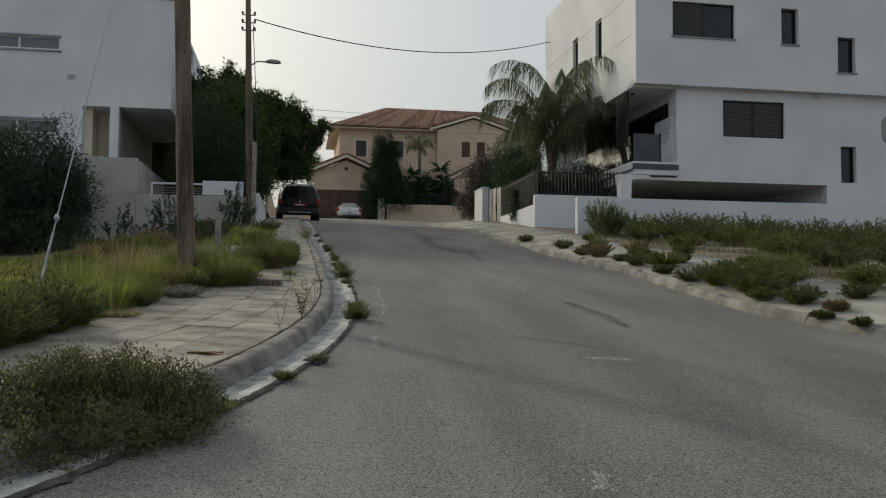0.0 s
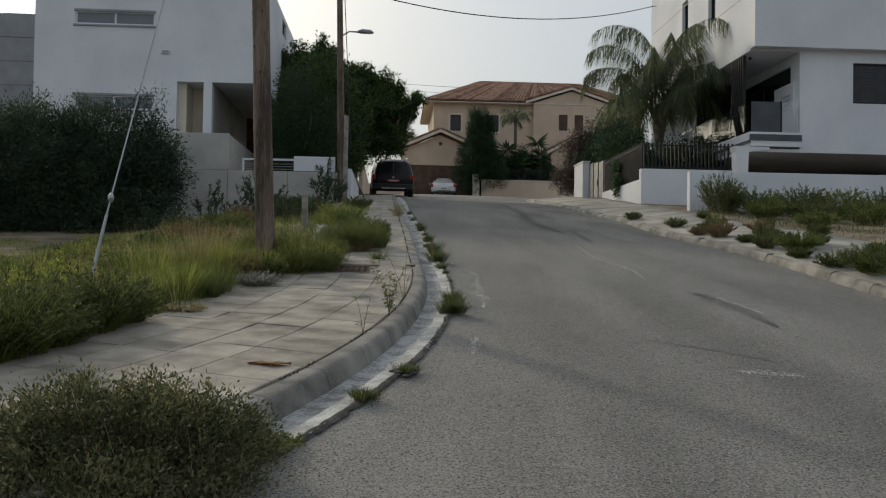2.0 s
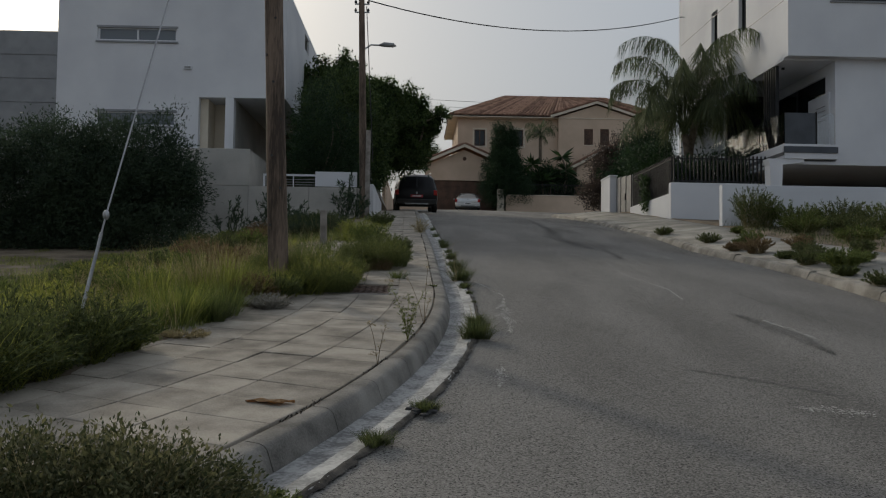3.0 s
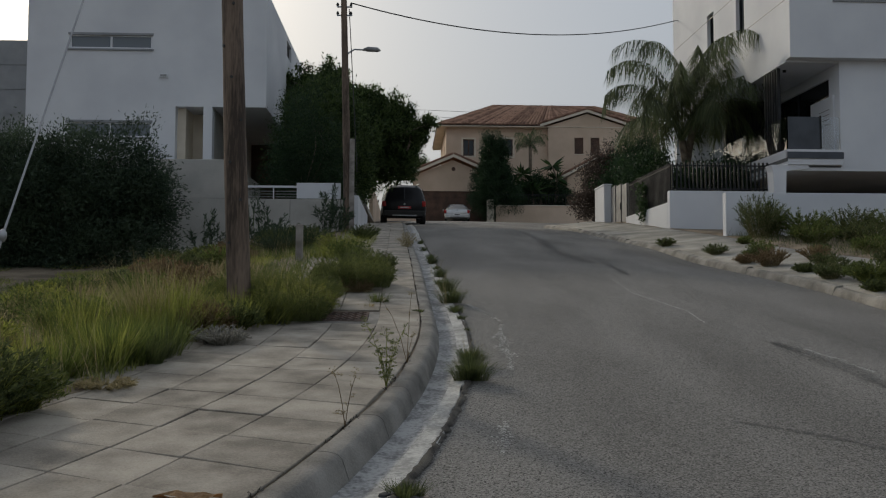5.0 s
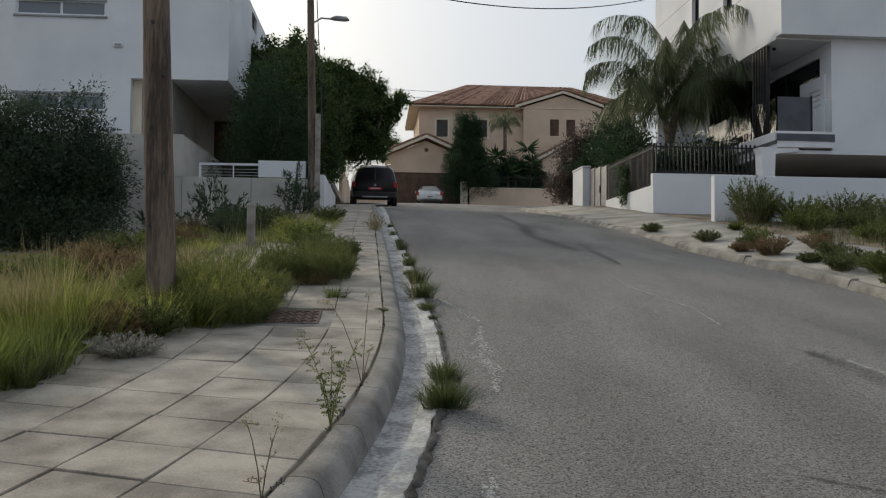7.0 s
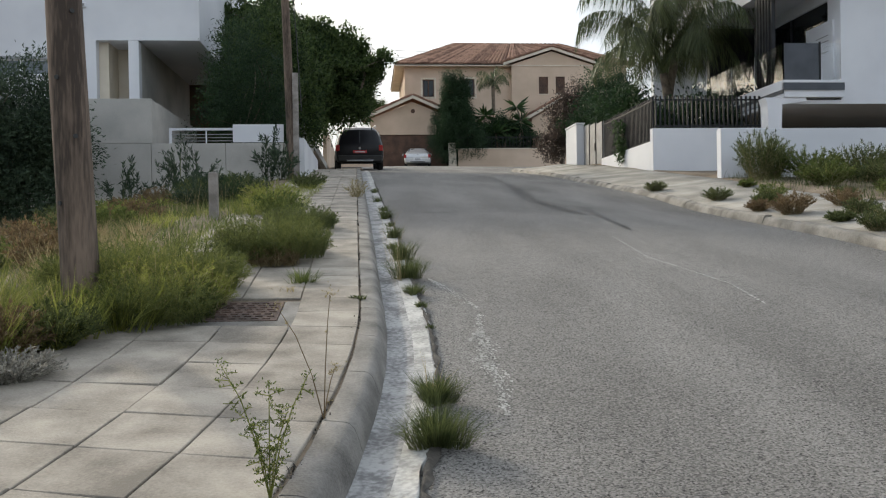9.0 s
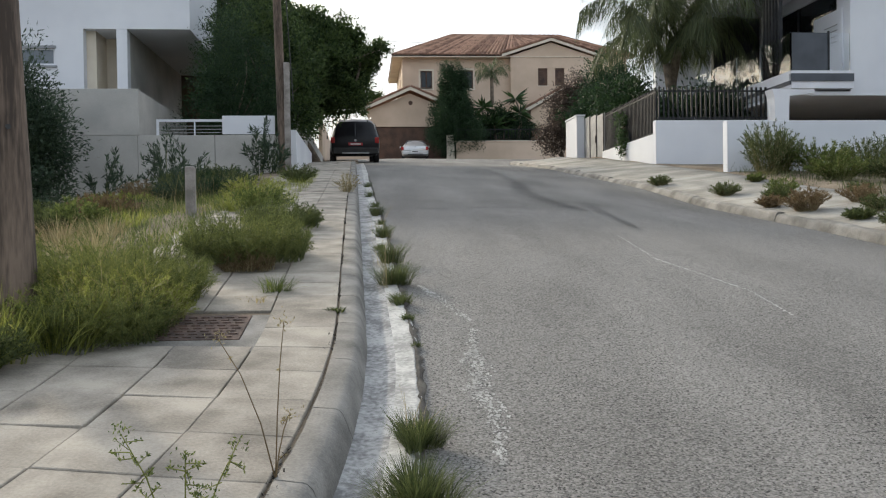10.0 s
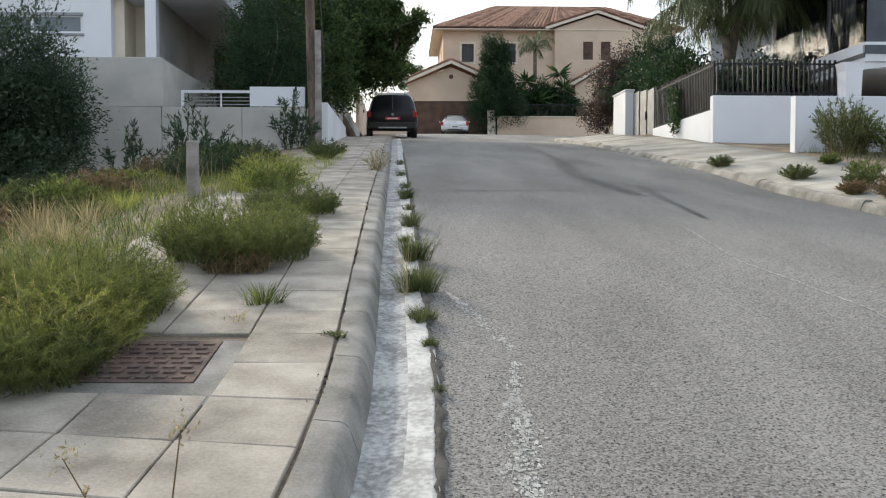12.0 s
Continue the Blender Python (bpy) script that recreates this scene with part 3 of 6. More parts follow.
# ---- white house with the overhang, left of the street ----
def left_house():
    h = thing("house", (-8, 33, 3.6), "modern white rendered two-storey house with a cantilevered upper floor", "house")
    F, TOP, LOW, R, B = 32.95, 12.63, 8.46, -4.53, 43.0
    LEFT = -12.85
    up_win, low_win = (-11.42, -8.53, 10.48, 11.0), (-11.42, -8.51, 7.35, 7.9)
    part("wall", wall_front(LEFT, R, LOW, TOP, F, 0.3, [up_win]), WHITE, h)
    part("wall", wall_front(LEFT, -7.69, 3.2, LOW, F, 0.3, [low_win]), WHITE, h)
    side_win = (38.0, 39.3, 11.75, 12.4)
    part("wall", wall_front(F + 0.3, B, LOW, TOP, R - 0.3, 0.3, [side_win], turned=True), WHITE, h)
    part("wall", wall_front(F + 0.3, B, 3.2, TOP, LEFT, 0.3, turned=True), WHITE, h)
    part("wall", wall_front(LEFT, R, 3.2, TOP, B, 0.3), WHITE, h)
    part("roof", block(LEFT + 0.3, R - 0.3, F + 0.3, B, TOP - 0.5, TOP - 0.3), GREYWALL, h)
    part("floor_slab", block(LEFT + 0.3, R - 0.3, F + 0.3, B, LOW, LOW + 0.28), WHITE, h)
    part("porch_wall", block(-7.69, -7.4, F + 0.3, 34.6, 3.2, LOW - 0.002), CREAM, h)
    part("porch_wall", block(-7.4, -6.7, 34.3, 34.6, 3.2, LOW - 0.002), CREAM, h)
    part("column", block(-6.72, -6.40, F, F + 0.32, 3.4, LOW - 0.002, 0.01), WHITE, h)
    part("carport_wall", block(-6.7, -6.4, F + 0.34, 41.0, 3.2, LOW - 0.002), GREYWALL, h)
    part("carport_back", block(-6.4, R - 0.31, 40.6, 40.9, 3.2, LOW - 0.002), BROWN, h, "dark brown boarded carport back")
    framed_window(h, *up_win, F, mat=WHITE, rail=0.07, panes=2, glass=GLASS_PALE, deep=0.08)
    framed_window(h, *low_win, F, mat=WHITE, rail=0.07, panes=2, glass=GLASS_PALE, deep=0.08)
    for w in (up_win, low_win):
        part("shutter_box", block(w[0] - 0.03, w[1] + 0.03, F - 0.02, F + 0.05, w[3] - 0.03, w[3] + 0.05), GREYFAR, h)
        part("window_sill", block(w[0] - 0.05, w[1] + 0.05, F - 0.05, F - 0.002, w[2] - 0.06, w[2]), GREYFAR, h)
    framed_window(h, *side_win, R - 0.3, mat=DARK, turned=True, deep=0.15, panes=1)
    v = part("wall_vent", block(-8.26, -7.96, F - 0.07, F - 0.002, 9.47, 9.61, 0.01), WHITE, h, "small white vent box")
    part("grille", block(-8.22, -8.0, F - 0.075, F - 0.0705, 9.50, 9.58), GREYMETAL, v)
    part("parapet_cap", block(LEFT - 0.02, R + 0.02, F - 0.02, F + 0.32, TOP + 0.002, TOP + 0.04), GREYFAR, h)
    part("terrace", block(-9.2, -4.69, 27.57, F - 0.002, 3.2, 5.70), GREYWALL, h, "raised terrace of grey render")
    part("terrace_parapet", block(-9.2, -4.69, 27.36, 27.568, 4.606, 5.72, 0.008), GREYWALL, h)
    return h


def grey_house():
    h = thing("house", (-16.5, 42, 3.6), "grey clad flat-roofed house behind the white one", "house")
    part("wall", block(-24, -13.4, 41.0, 50, 2.5, 13.1), GREYFAR, h)
    for i in range(1, 9):
        part("cladding_board", block(-24, -13.4, 40.97, 40.998, 3.2 + i * 1.1, 3.2 + i * 1.1 + 1.06), GREYFAR, h)


def left_garden_wall():
    w = tagged(new("wall_garden"), "grey rendered concrete garden wall with stains", "wall", kind="structure")
    x = [-13.0, -9.4, -6.8, -4.72, -2.9, -1.46]
    for a, b in zip(x, x[1:]):
        part("wall_panel", block(a + 0.006, b - 0.006, 27.36, 27.56, 2.9, 4.6, 0.006), GREYWALL, w)
    part("wall_return", block(-1.18, -0.98, 27.9, 34.0, 3.0, 4.78, 0.01), WHITE, w)
    part("wall_return", block(-1.6, -1.4, 34.0, 64.0, 4.2, 6.1, 0.01), GREYWALL, w)
    part("wall_return", block(-1.6, -1.4, 50.0, 66.0, 5.8, 8.0, 0.01), PEACH, w)
    part("wall_return", block(-1.45, -1.185, 27.4, 27.56, 3.0, 4.6, 0.006), GREYWALL, w)
    r = thing("railing", (-3.5, 27.45, 4.6), "white painted steel railing on the garden wall", "railing")
    part("frame_bar", block(-4.29, -2.73, 27.42, 27.47, 4.93, 4.99), WHITE, r)
    part("frame_bar", block(-4.29, -4.23, 27.42, 27.47, 4.6, 4.93), WHITE, r)
    part("frame_bar", block(-3.4, -3.37, 27.43, 27.46, 4.6, 4.93), WHITE, r)
    for z in (4.66, 4.74, 4.82):
        part("rail", block(-4.23, -2.73, 27.435, 27.455, z, z + 0.018), GREYMETAL, r)
    p = thing("privacy_panel", (-2.1, 27.45, 4.6), "plain white panel fixed on the garden wall", "panel")
    part("sheet", block(-2.72, -1.46, 27.38, 27.43, 4.62, 5.07, 0.006), WHITE, p)
    part("bracket", block(-2.5, -2.44, 27.431, 27.47, 4.6, 4.95), GALV, p)
    part("bracket", block(-1.75, -1.69, 27.431, 27.47, 4.6, 4.95), GALV, p)


# ---- white house on the right ----
def right_house():
    h = thing("house", (15, 27, 4.2), "white rendered modern house with balcony and dark shutters", "house")
    F, L, B, LOW, TOP, RR = 26.40, 11.33, 36.6, 8.66, 14.2, 24.0
    w1, w2, w3 = (12.65, 14.91, 10.34, 11.53), (16.66, 17.30, 10.28, 11.54), (18.80, 19.48, 9.40, 10.65)
    part("wall", wall_front(L, RR, LOW, TOP, F, 0.3, [w1, w2, w3]), WHITE, h)
    s1, s2 = (29.63, 30.29, 10.38, 11.94), (32.34, 32.98, 10.38, 12.0)
    part("wall", wall_front(F + 0.3, B, LOW, TOP, L, 0.3, [s1, s2], turned=True), WHITE, h)
    part("wall", wall_front(L, RR, 3.2, TOP, B, 0.3), WHITE, h)
    part("wall", wall_front(F + 0.3, B, 3.2, TOP, RR - 0.3, 0.3, turned=True), WHITE, h)
    part("roof", block(L + 0.3, RR - 0.3, F + 0.3, B, TOP - 0.4, TOP - 0.2), GREYWALL, h)
    part("floor_slab", block(L + 0.3, RR - 0.3, F + 0.3, B, LOW, LOW + 0.25), WHITE, h)
    for w in (w1, w2, w3):
        part("window_sill", block(w[0] - 0.05, w[1] + 0.05, F - 0.04, F - 0.002, w[2] - 0.05, w[2]), GREYFAR, h)
    framed_window(h, *w1, F, panes=2, slats=0)
    shutter = part("louvred_shutter", block(12.70, 13.74, F + 0.08, F + 0.09, 10.38, 11.5), LOUVRE, h, "dark louvred sliding shutter")
    for k in range(22):
        part("slat", block(12.72, 13.72, F + 0.06, F + 0.075, 10.4 + k * 0.05, 10.43 + k * 0.05), LOUVRE, shutter)
    framed_window(h, *w2, F, panes=1, deep=0.2)
    framed_window(h, *w3, F, panes=1, deep=0.2)
    framed_window(h, *s1, L, panes=1, turned=True, deep=0.15)
    framed_window(h, *s2, L, panes=1, turned=True, deep=0.15)
    for z in (10.40, 11.80):
        part("render_joint", block(L - 0.006, L - 0.0015, F + 0.3, B, z, z + 0.025), GREYMETAL, h)
    # middle floor, set back under the upper one
    F2, L2 = 26.70, 12.90
    w4, w5 = (14.61, 16.91, 7.03, 8.30), (19.06, 19.66, 5.56, 6.85)
    part("wall", wall_front(L2, RR, 5.55, LOW - 0.002, F2, 0.3, [w4, w5]), WHITE, h)
    part("wall", wall_front(18.5, RR, 3.2, 5.55, F2, 0.3), WHITE, h)
    part("pier", block(12.90, 13.12, F2 + 0.3, F2 + 0.62, 5.9, LOW - 0.002), WHITE, h)
    part("wall", block(12.90, 13.1, 31.5, B, 5.6, LOW - 0.002), WHITE, h)
    # near-black glass also stands in for the unlit opening to the living room
    door = part("sliding_door", block(12.99, 13.01, 27.34, 31.48, 5.98, 8.3), GLASS_DARK, h, "dark glass sliding door to the balcony")
    for v in (27.34, 29.37, 31.42):
        part("door_frame", block(12.95, 12.988, v, v + 0.06, 5.98, 8.3), DARK, door)
    part("wall", block(12.92, 13.1, 27.33, 31.49, 8.302, LOW - 0.002), WHITE, h)
    # wall coloured near black in place of the room's shade
    part("room_wall", block(13.2, 18.3, 33.0, 33.2, 5.9, LOW - 0.002), ROOM_SHADE, h)
    framed_window(h, *w4, F2, panes=2, slats=24, rail=0.07)
    framed_window(h, *w5, F2, panes=1, deep=0.2)
    part("slab_edge", block(11.25, 18.5, F2, B - 0.002, 5.45, 5.548), WHITE, h)
    # carport back coloured near black for the shade under the slab
    part("carport_back", block(11.6, 18.5, 34.0, 34.2, 3.2, 5.448), ROOM_SHADE, h)
    part("carport_side", block(18.5, 18.7, F2 + 0.31, 34.0, 3.2, 5.448), WHITE, h)
    part("drain_spout", block(18.1, 18.3, F2 - 0.1, F2 - 0.002, 8.52, 8.65, 0.01), WHITE, h)
    # balcony
    b = part("balcony", block(11.28, 12.898, 26.56, 33.0, 5.60, 5.80, 0.01), WHITE, h, "balcony slab with dark edge band and glass rail")
    part("edge_band", block(11.26, 12.896, 26.53, 26.558, 5.78, 5.97), EDGEBAND, b, "dark grey metal edge band")
    part("edge_band", block(11.25, 11.278, 26.56, 33.0, 5.70, 5.80), EDGEBAND, b)
    part("edge_rail", block(11.25, 12.88, 26.53, 26.62, 5.972, 6.04), WHITE, b)
    part("edge_rail", block(11.25, 11.34, 26.622, 33.0, 5.802, 6.04), WHITE, b)
    part("floor_layer", block(11.342, 12.896, 26.622, 33.0, 5.802, 5.97), WHITE, b)
    part("rail_panel", block(11.30, 12.22, 26.56, 26.575, 6.042, 6.98), EDGEBAND, b, "dark blue-grey panel of the rail")
    part("rail_post", block(12.23, 12.27, 26.55, 26.59, 6.042, 7.02), DARK, b)
    part("rail_glass", block(12.28, 12.80, 26.565, 26.58, 6.042, 6.98), GLASS_CLEAR, b)
    for i in range(4):
        part("rail_glass", block(11.285, 11.30, 26.62 + i * 1.55, 28.14 + i * 1.55, 6.042, 6.98), GLASS_CLEAR, b)
    for i in range(6):
        part("screen_fin", block(11.36, 11.46, 27.35 + i * 0.17, 27.41 + i * 0.17, 6.0, LOW - 0.062), DARK, h)
    part("dark_wall", block(11.42, 12.88, 31.6, 31.8, 5.98, LOW - 0.064), DARK, h, "dark clad wall behind the balcony")
    part("end_wall", block(12.84, 12.898, 26.99, 28.35, 5.98, 7.72, 0.006), WHITE, h, "low white end wall of the balcony")
    for k in range(4):
        part("airer_rail", tube(bmesh.new(), [(12.78, 27.1, 6.9 + 0.14 * k), (12.78, 27.7, 6.9 + 0.14 * k)], 0.012, 6), GREYMETAL, h)
    part("soffit", block(L + 0.002, 12.898, F + 0.31, B - 0.3, LOW - 0.06, LOW - 0.004), WHITE, h)
    for u, v in ((11.7, 27.6), (11.7, 30.0)):
        bm = tube(bmesh.new(), [(u, v, LOW - 0.12), (u, v, LOW - 0.061)], 0.05, 10)
        part("ceiling_spot", bm, DARK, h)
    # carport column with a slanted head
    part("column", prism([(10.80, 26.6, 5.598), (11.9, 26.6, 5.598), (11.9, 26.6, 5.5), (11.25, 26.6, 5.42), (11.2, 26.6, 4.0), (10.9, 26.6, 4.0), (10.86, 26.6, 5.4)], (0, 0.4, 0)), WHITE, h)
    # wall lamp of the porch and cable hook
    part("cable_hook", tube(bmesh.new(), [(11.33, 36.2, 12.9), (11.2, 36.2, 12.9)], 0.02, 6), GALV, h)
    return h


def right_walls():
    w = tagged(new("wall_front_garden"), "white rendered garden wall along the plot", "wall", kind="structure")
    part("wall_panel", block(8.37, 26.0, 23.71, 23.93, 2.2, 4.44, 0.008), WHITE, w)
    part("wall_panel", block(8.21, 11.6, 27.7, 27.92, 2.8, 4.97, 0.008), WHITE, w)
    part("wall_panel", block(8.21, 8.43, 27.92, 32.70, 3.0, 4.64, 0.008), WHITE, w)
    part("gate_pillar", block(8.05, 8.33, 35.3, 36.9, 3.5, 6.10, 0.01), WHITE, w)
    part("gate_pillar", block(8.02, 8.36, 35.27, 36.93, 6.102, 6.16, 0.01), WHITE, w)
    f = thing("fence", (8.32, 29, 4.7), "dark grey steel fence of upright flat bars", "fence")
    part("rail", block(8.30, 8.34, 27.95, 32.7, 4.66, 4.70), DARK, f)
    part("rail", block(8.30, 8.34, 27.95, 32.7, 5.72, 5.76), DARK, f)
    for i in range(40):
        v = 27.97 + i * 0.1195
        part("bar", block(8.295, 8.345, v, v + 0.035, 4.645, 5.84), DARK, f)
    f2 = thing("fence", (9.8, 27.8, 5.0), "dark grey steel fence of upright flat bars", "fence")
    part("rail", block(8.30, 11.3, 27.79, 27.83, 5.02, 5.06), DARK, f2)
    part("rail", block(8.30, 11.3, 27.79, 27.83, 5.72, 5.76), DARK, f2)
    for i in range(24):
        u = 8.32 + i * 0.125
        part("bar", block(u, u + 0.035, 27.78, 27.84, 4.975, 5.84), DARK, f2)
    g = thing("metal_gate", (8.32, 34, 4.6), "grey sheet-metal double gate between white pillars", "gate")
    for i in range(3):
        a = 32.78 + i * 0.82
        leaf = part("gate_leaf", block(8.29, 8.33, a, a + 0.79, 4.45 + i * 0.07, 5.88 + i * 0.06, 0.004), GREYMETAL, g)
        part("stile", block(8.27, 8.289, a, a + 0.05, 4.45 + i * 0.07, 5.88 + i * 0.06), DARK, leaf)
    part("gate_handle", block(8.24, 8.268, 33.62, 33.65, 5.0, 5.25), DARK, g)
    part("gate_step", block(8.0, 8.9, 32.75, 35.25, 3.6, 4.44), SLAB, g)


# ---- tiled house at the street's end ----
def tile_roof(parent, outline_low, ridge, rows):
    """A roof face between a low edge and a high edge, laid with rows of half-round tiles."""
    (a, b), (c, d) = [[Vector(p) for p in e] for e in (outline_low, ridge)]
    part("roof", prism_quad(a, b, d, c, 0.08), ROOFTILE, parent)
    bm = bmesh.new()
    along = (b - a).length
    n = max(2, int(along / 0.29))
    nor = (b - a).cross(c - a).normalized()
    if nor.z < 0:
        nor = -nor
    for i in range(n + 1):
        f = i / n
        lo, hi = a.lerp(b, f), c.lerp(d, f)
        steps = 8
        side = (b - a).normalized()
        ring0 = None
        for k in range(steps + 1):
            p = lo.lerp(hi, k / steps)
            lift = 0.05 if k % 2 else 0.02
            ring = [bm.verts.new(p + side * 0.095 * math.cos(t) + nor * (0.11 * math.sin(t) + lift)) for t in np.linspace(0, math.pi, 4)]
            if ring0:
                for j in range(3):
                    bm.faces.new((ring0[j], ring0[j + 1], ring[j + 1], ring[j]))
            ring0 = ring
    part("roof_tiles", bm, ROOFTILE, parent, smooth=True)


def prism_quad(a, b, c, d, thick):
    return prism([a, b, c, d], (0, 0, -thick))


def far_house():
    h = thing("house", (9, 72, 7.2), "peach two-storey house with clay tile hip roof", "house")
    F, L, R, B, EAVE = 71.8, 3.7, 21.0, 82.0, 15.6
    wins = [(5.09, 5.99, 13.22, 14.55), (8.2, 9.16, 13.22, 14.61)]
    part("wall", wall_front(L, 12.0, 6.5, EAVE, F, 0.3, wins), PEACH, h)
    part("wall", wall_front(F + 0.3, B, 6.5, EAVE, L, 0.3, [(74.5, 75.5, 13.2, 14.5)], turned=True), PEACH, h)
    part("wall", wall_front(L, R, 6.5, EAVE, B, 0.3), PEACH, h)
    part("wall", wall_front(F, B, 6.5, EAVE, R, 0.3, turned=True), PEACH, h)
    wins2 = [(14.13, 14.87, 13.33, 14.67), (15.46, 16.2, 13.33, 14.68)]
    part("wall", wall_front(12.0, R, 6.5, EAVE, F - 0.6, 0.3, wins2), PEACH, h)
    part("wall", wall_front(F - 0.3, F + 0.3, 6.5, EAVE, 12.0, 0.3, turned=True), PEACH, h)
    part("gable", prism([(12.0, F - 0.6, EAVE), (18.4, F - 0.6, EAVE), (15.15, F - 0.6, 16.65)], (0, 0.3, 0)), PEACH, h)
    for w in wins:
        framed_window(h, *w, F, mat=BROWN, rail=0.08, panes=2, deep=0.12, sill=CREAM)
        part("window_surround", frame_ring(w, F - 0.03, 0.14), CREAM, h)
    for w in wins2:
        framed_window(h, *w, F - 0.6, mat=BROWN, rail=0.08, panes=1, slats=14, deep=0.12, sill=CREAM)
    framed_window(h, 74.5, 75.5, 13.2, 14.5, L, mat=BROWN, rail=0.08, turned=True)
    e = 0.75
    lo, hi = EAVE + 0.02, 18.5
    tile_roof(h, ((L - e, F - e, lo), (11.9, F - e, lo)), ((8.2, 77, hi), (13.2, 77, hi)), 8)
    tile_roof(h, ((18.6, F - e, lo), (R + e, F - e, lo)), ((13.2, 77, hi), (R - 4, 77, hi)), 8)
    tile_roof(h, ((11.9, F + 0.3, lo + 0.35), (18.6, F + 0.3, lo + 0.35)), ((13.2, 77, hi), (13.3, 77, hi)), 8)
    tile_roof(h, ((L - e, B + e, lo), (L - e, F - e, lo)), ((8.2, 77.02, hi), (8.2, 76.98, hi)), 8)
    tile_roof(h, ((R + e, B + e, lo), (L - e, B + e, lo)), ((R - 4, 77, hi), (8.2, 77, hi)), 8)
    part("eave_board", block(L - e, 11.6, F - e, F - e + 0.1, EAVE - 0.12, EAVE + 0.015), CREAM, h)
    part("eave_board", block(L - e, L - e + 0.1, F - e + 0.1, B + e, EAVE - 0.12, EAVE + 0.015), CREAM, h)
    part("soffit", block(L - e + 0.1, R + e, F - e + 0.1, F - 0.002, EAVE - 0.1, EAVE - 0.04), CREAM, h)
    part("soffit", block(L - e + 0.1, L - 0.002, F, B + e, EAVE - 0.1, EAVE - 0.04), CREAM, h)
    # gable rakes
    for a, b in (((11.3, 15.70), (15.15, 16.95)), ((15.15, 16.95), (19.0, 15.70))):
        part("rake_board", prism([(a[0], F - 0.85, a[1] - 0.2), (b[0], F - 0.85, b[1] - 0.2), (b[0], F - 0.85, b[1]), (a[0], F - 0.85, a[1])], (0, 0.12, 0)), CREAM, h)
    tile_roof(h, ((11.3, F - 0.83, 15.8), (11.3, 76, 15.8)), ((15.15, F - 0.83, 16.98), (15.15, 76, 16.98)), 6)
    tile_roof(h, ((19.0, F - 0.83, 15.8), (19.0, 76, 15.8)), ((15.15, F - 0.83, 16.98), (15.15, 76, 16.98)), 6)
    # garage wing with its low gable
    G = 69.5
    part("garage_wall", wall_front(1.0, 7.2, 6.5, 11.2, G, 0.3, [(1.5, 6.75, 6.6, 10.0)]), PEACH, h)
    part("garage_wall", wall_front(G + 0.3, F, 6.5, 11.2, 1.0, 0.3, turned=True), PEACH, h)
    part("garage_gable", prism([(1.0, G, 11.2), (7.2, G, 11.2), (4.15, G, 12.45)], (0, 0.3, 0)), PEACH, h)
    part("vent", tube(bmesh.new(), [(4.17, G - 0.05, 11.75), (4.17, G + 0.05, 11.75)], 0.16, 10), BROWN, h)
    d = part("garage_door", block(1.5, 6.75, G + 0.12, G + 0.17, 6.6, 10.0), BROWN, h, "dark brown sectional garage door")
    for i in range(7):
        part("door_board", block(1.52, 6.73, G + 0.09, G + 0.119, 6.95 + i * 0.43, 7.35 + i * 0.43), BROWN, d)
    for a, b in (((0.45, 11.25), (4.15, 12.86)), ((4.15, 12.86), (7.85, 11.25))):
        part("rake_board", prism([(a[0], G - 0.5, a[1] - 0.22), (b[0], G - 0.5, b[1] - 0.22), (b[0], G - 0.5, b[1]), (a[0], G - 0.5, a[1])], (0, 0.12, 0)), CREAM, h)
    tile_roof(h, ((0.45, G - 0.45, 11.3), (0.45, F, 11.3)), ((4.15, G - 0.45, 12.9), (4.15, F, 12.9)), 6)
    tile_roof(h, ((7.85, G - 0.45, 11.3), (7.85, F, 11.3)), ((4.15, G - 0.45, 12.9), (4.15, F, 12.9)), 6)
    # entrance porch
    part("porch_wall", block(13.2, 18.4, 69.5, 69.8, 6.6, 11.2), PEACH, h)
    part("porch_gable", prism([(13.2, 69.5, 11.2), (18.4, 69.5, 11.2), (15.8, 69.5, 12.6)], (0, 0.3, 0)), PEACH, h)
    part("rake_board", prism([(12.6, 69.2, 10.95), (15.8, 69.2, 12.75), (15.8, 69.2, 12.95), (12.6, 69.2, 11.2)], (0, 0.12, 0)), CREAM, h)
    tile_roof(h, ((12.6, 69.25, 11.25), (12.6, F, 11.25)), ((15.8, 69.25, 13.0), (15.8, F, 13.0)), 6)
    tile_roof(h, ((19.0, 69.25, 11.25), (19.0, F, 11.25)), ((15.8, 69.25, 13.0), (15.8, F, 13.0)), 6)


def frame_ring(w, y, wide):
    bm = bmesh.new()
    x0, x1, z0, z1 = w
    for a in ((x0 - wide, x1 + wide, z1, z1 + wide), (x0 - wide, x1 + wide, z0 - wide, z0), (x0 - wide, x0, z0, z1), (x1, x1 + wide, z0, z1)):
        box(bm, a[0], a[1], y, y + 0.028, a[2], a[3])
    return bm


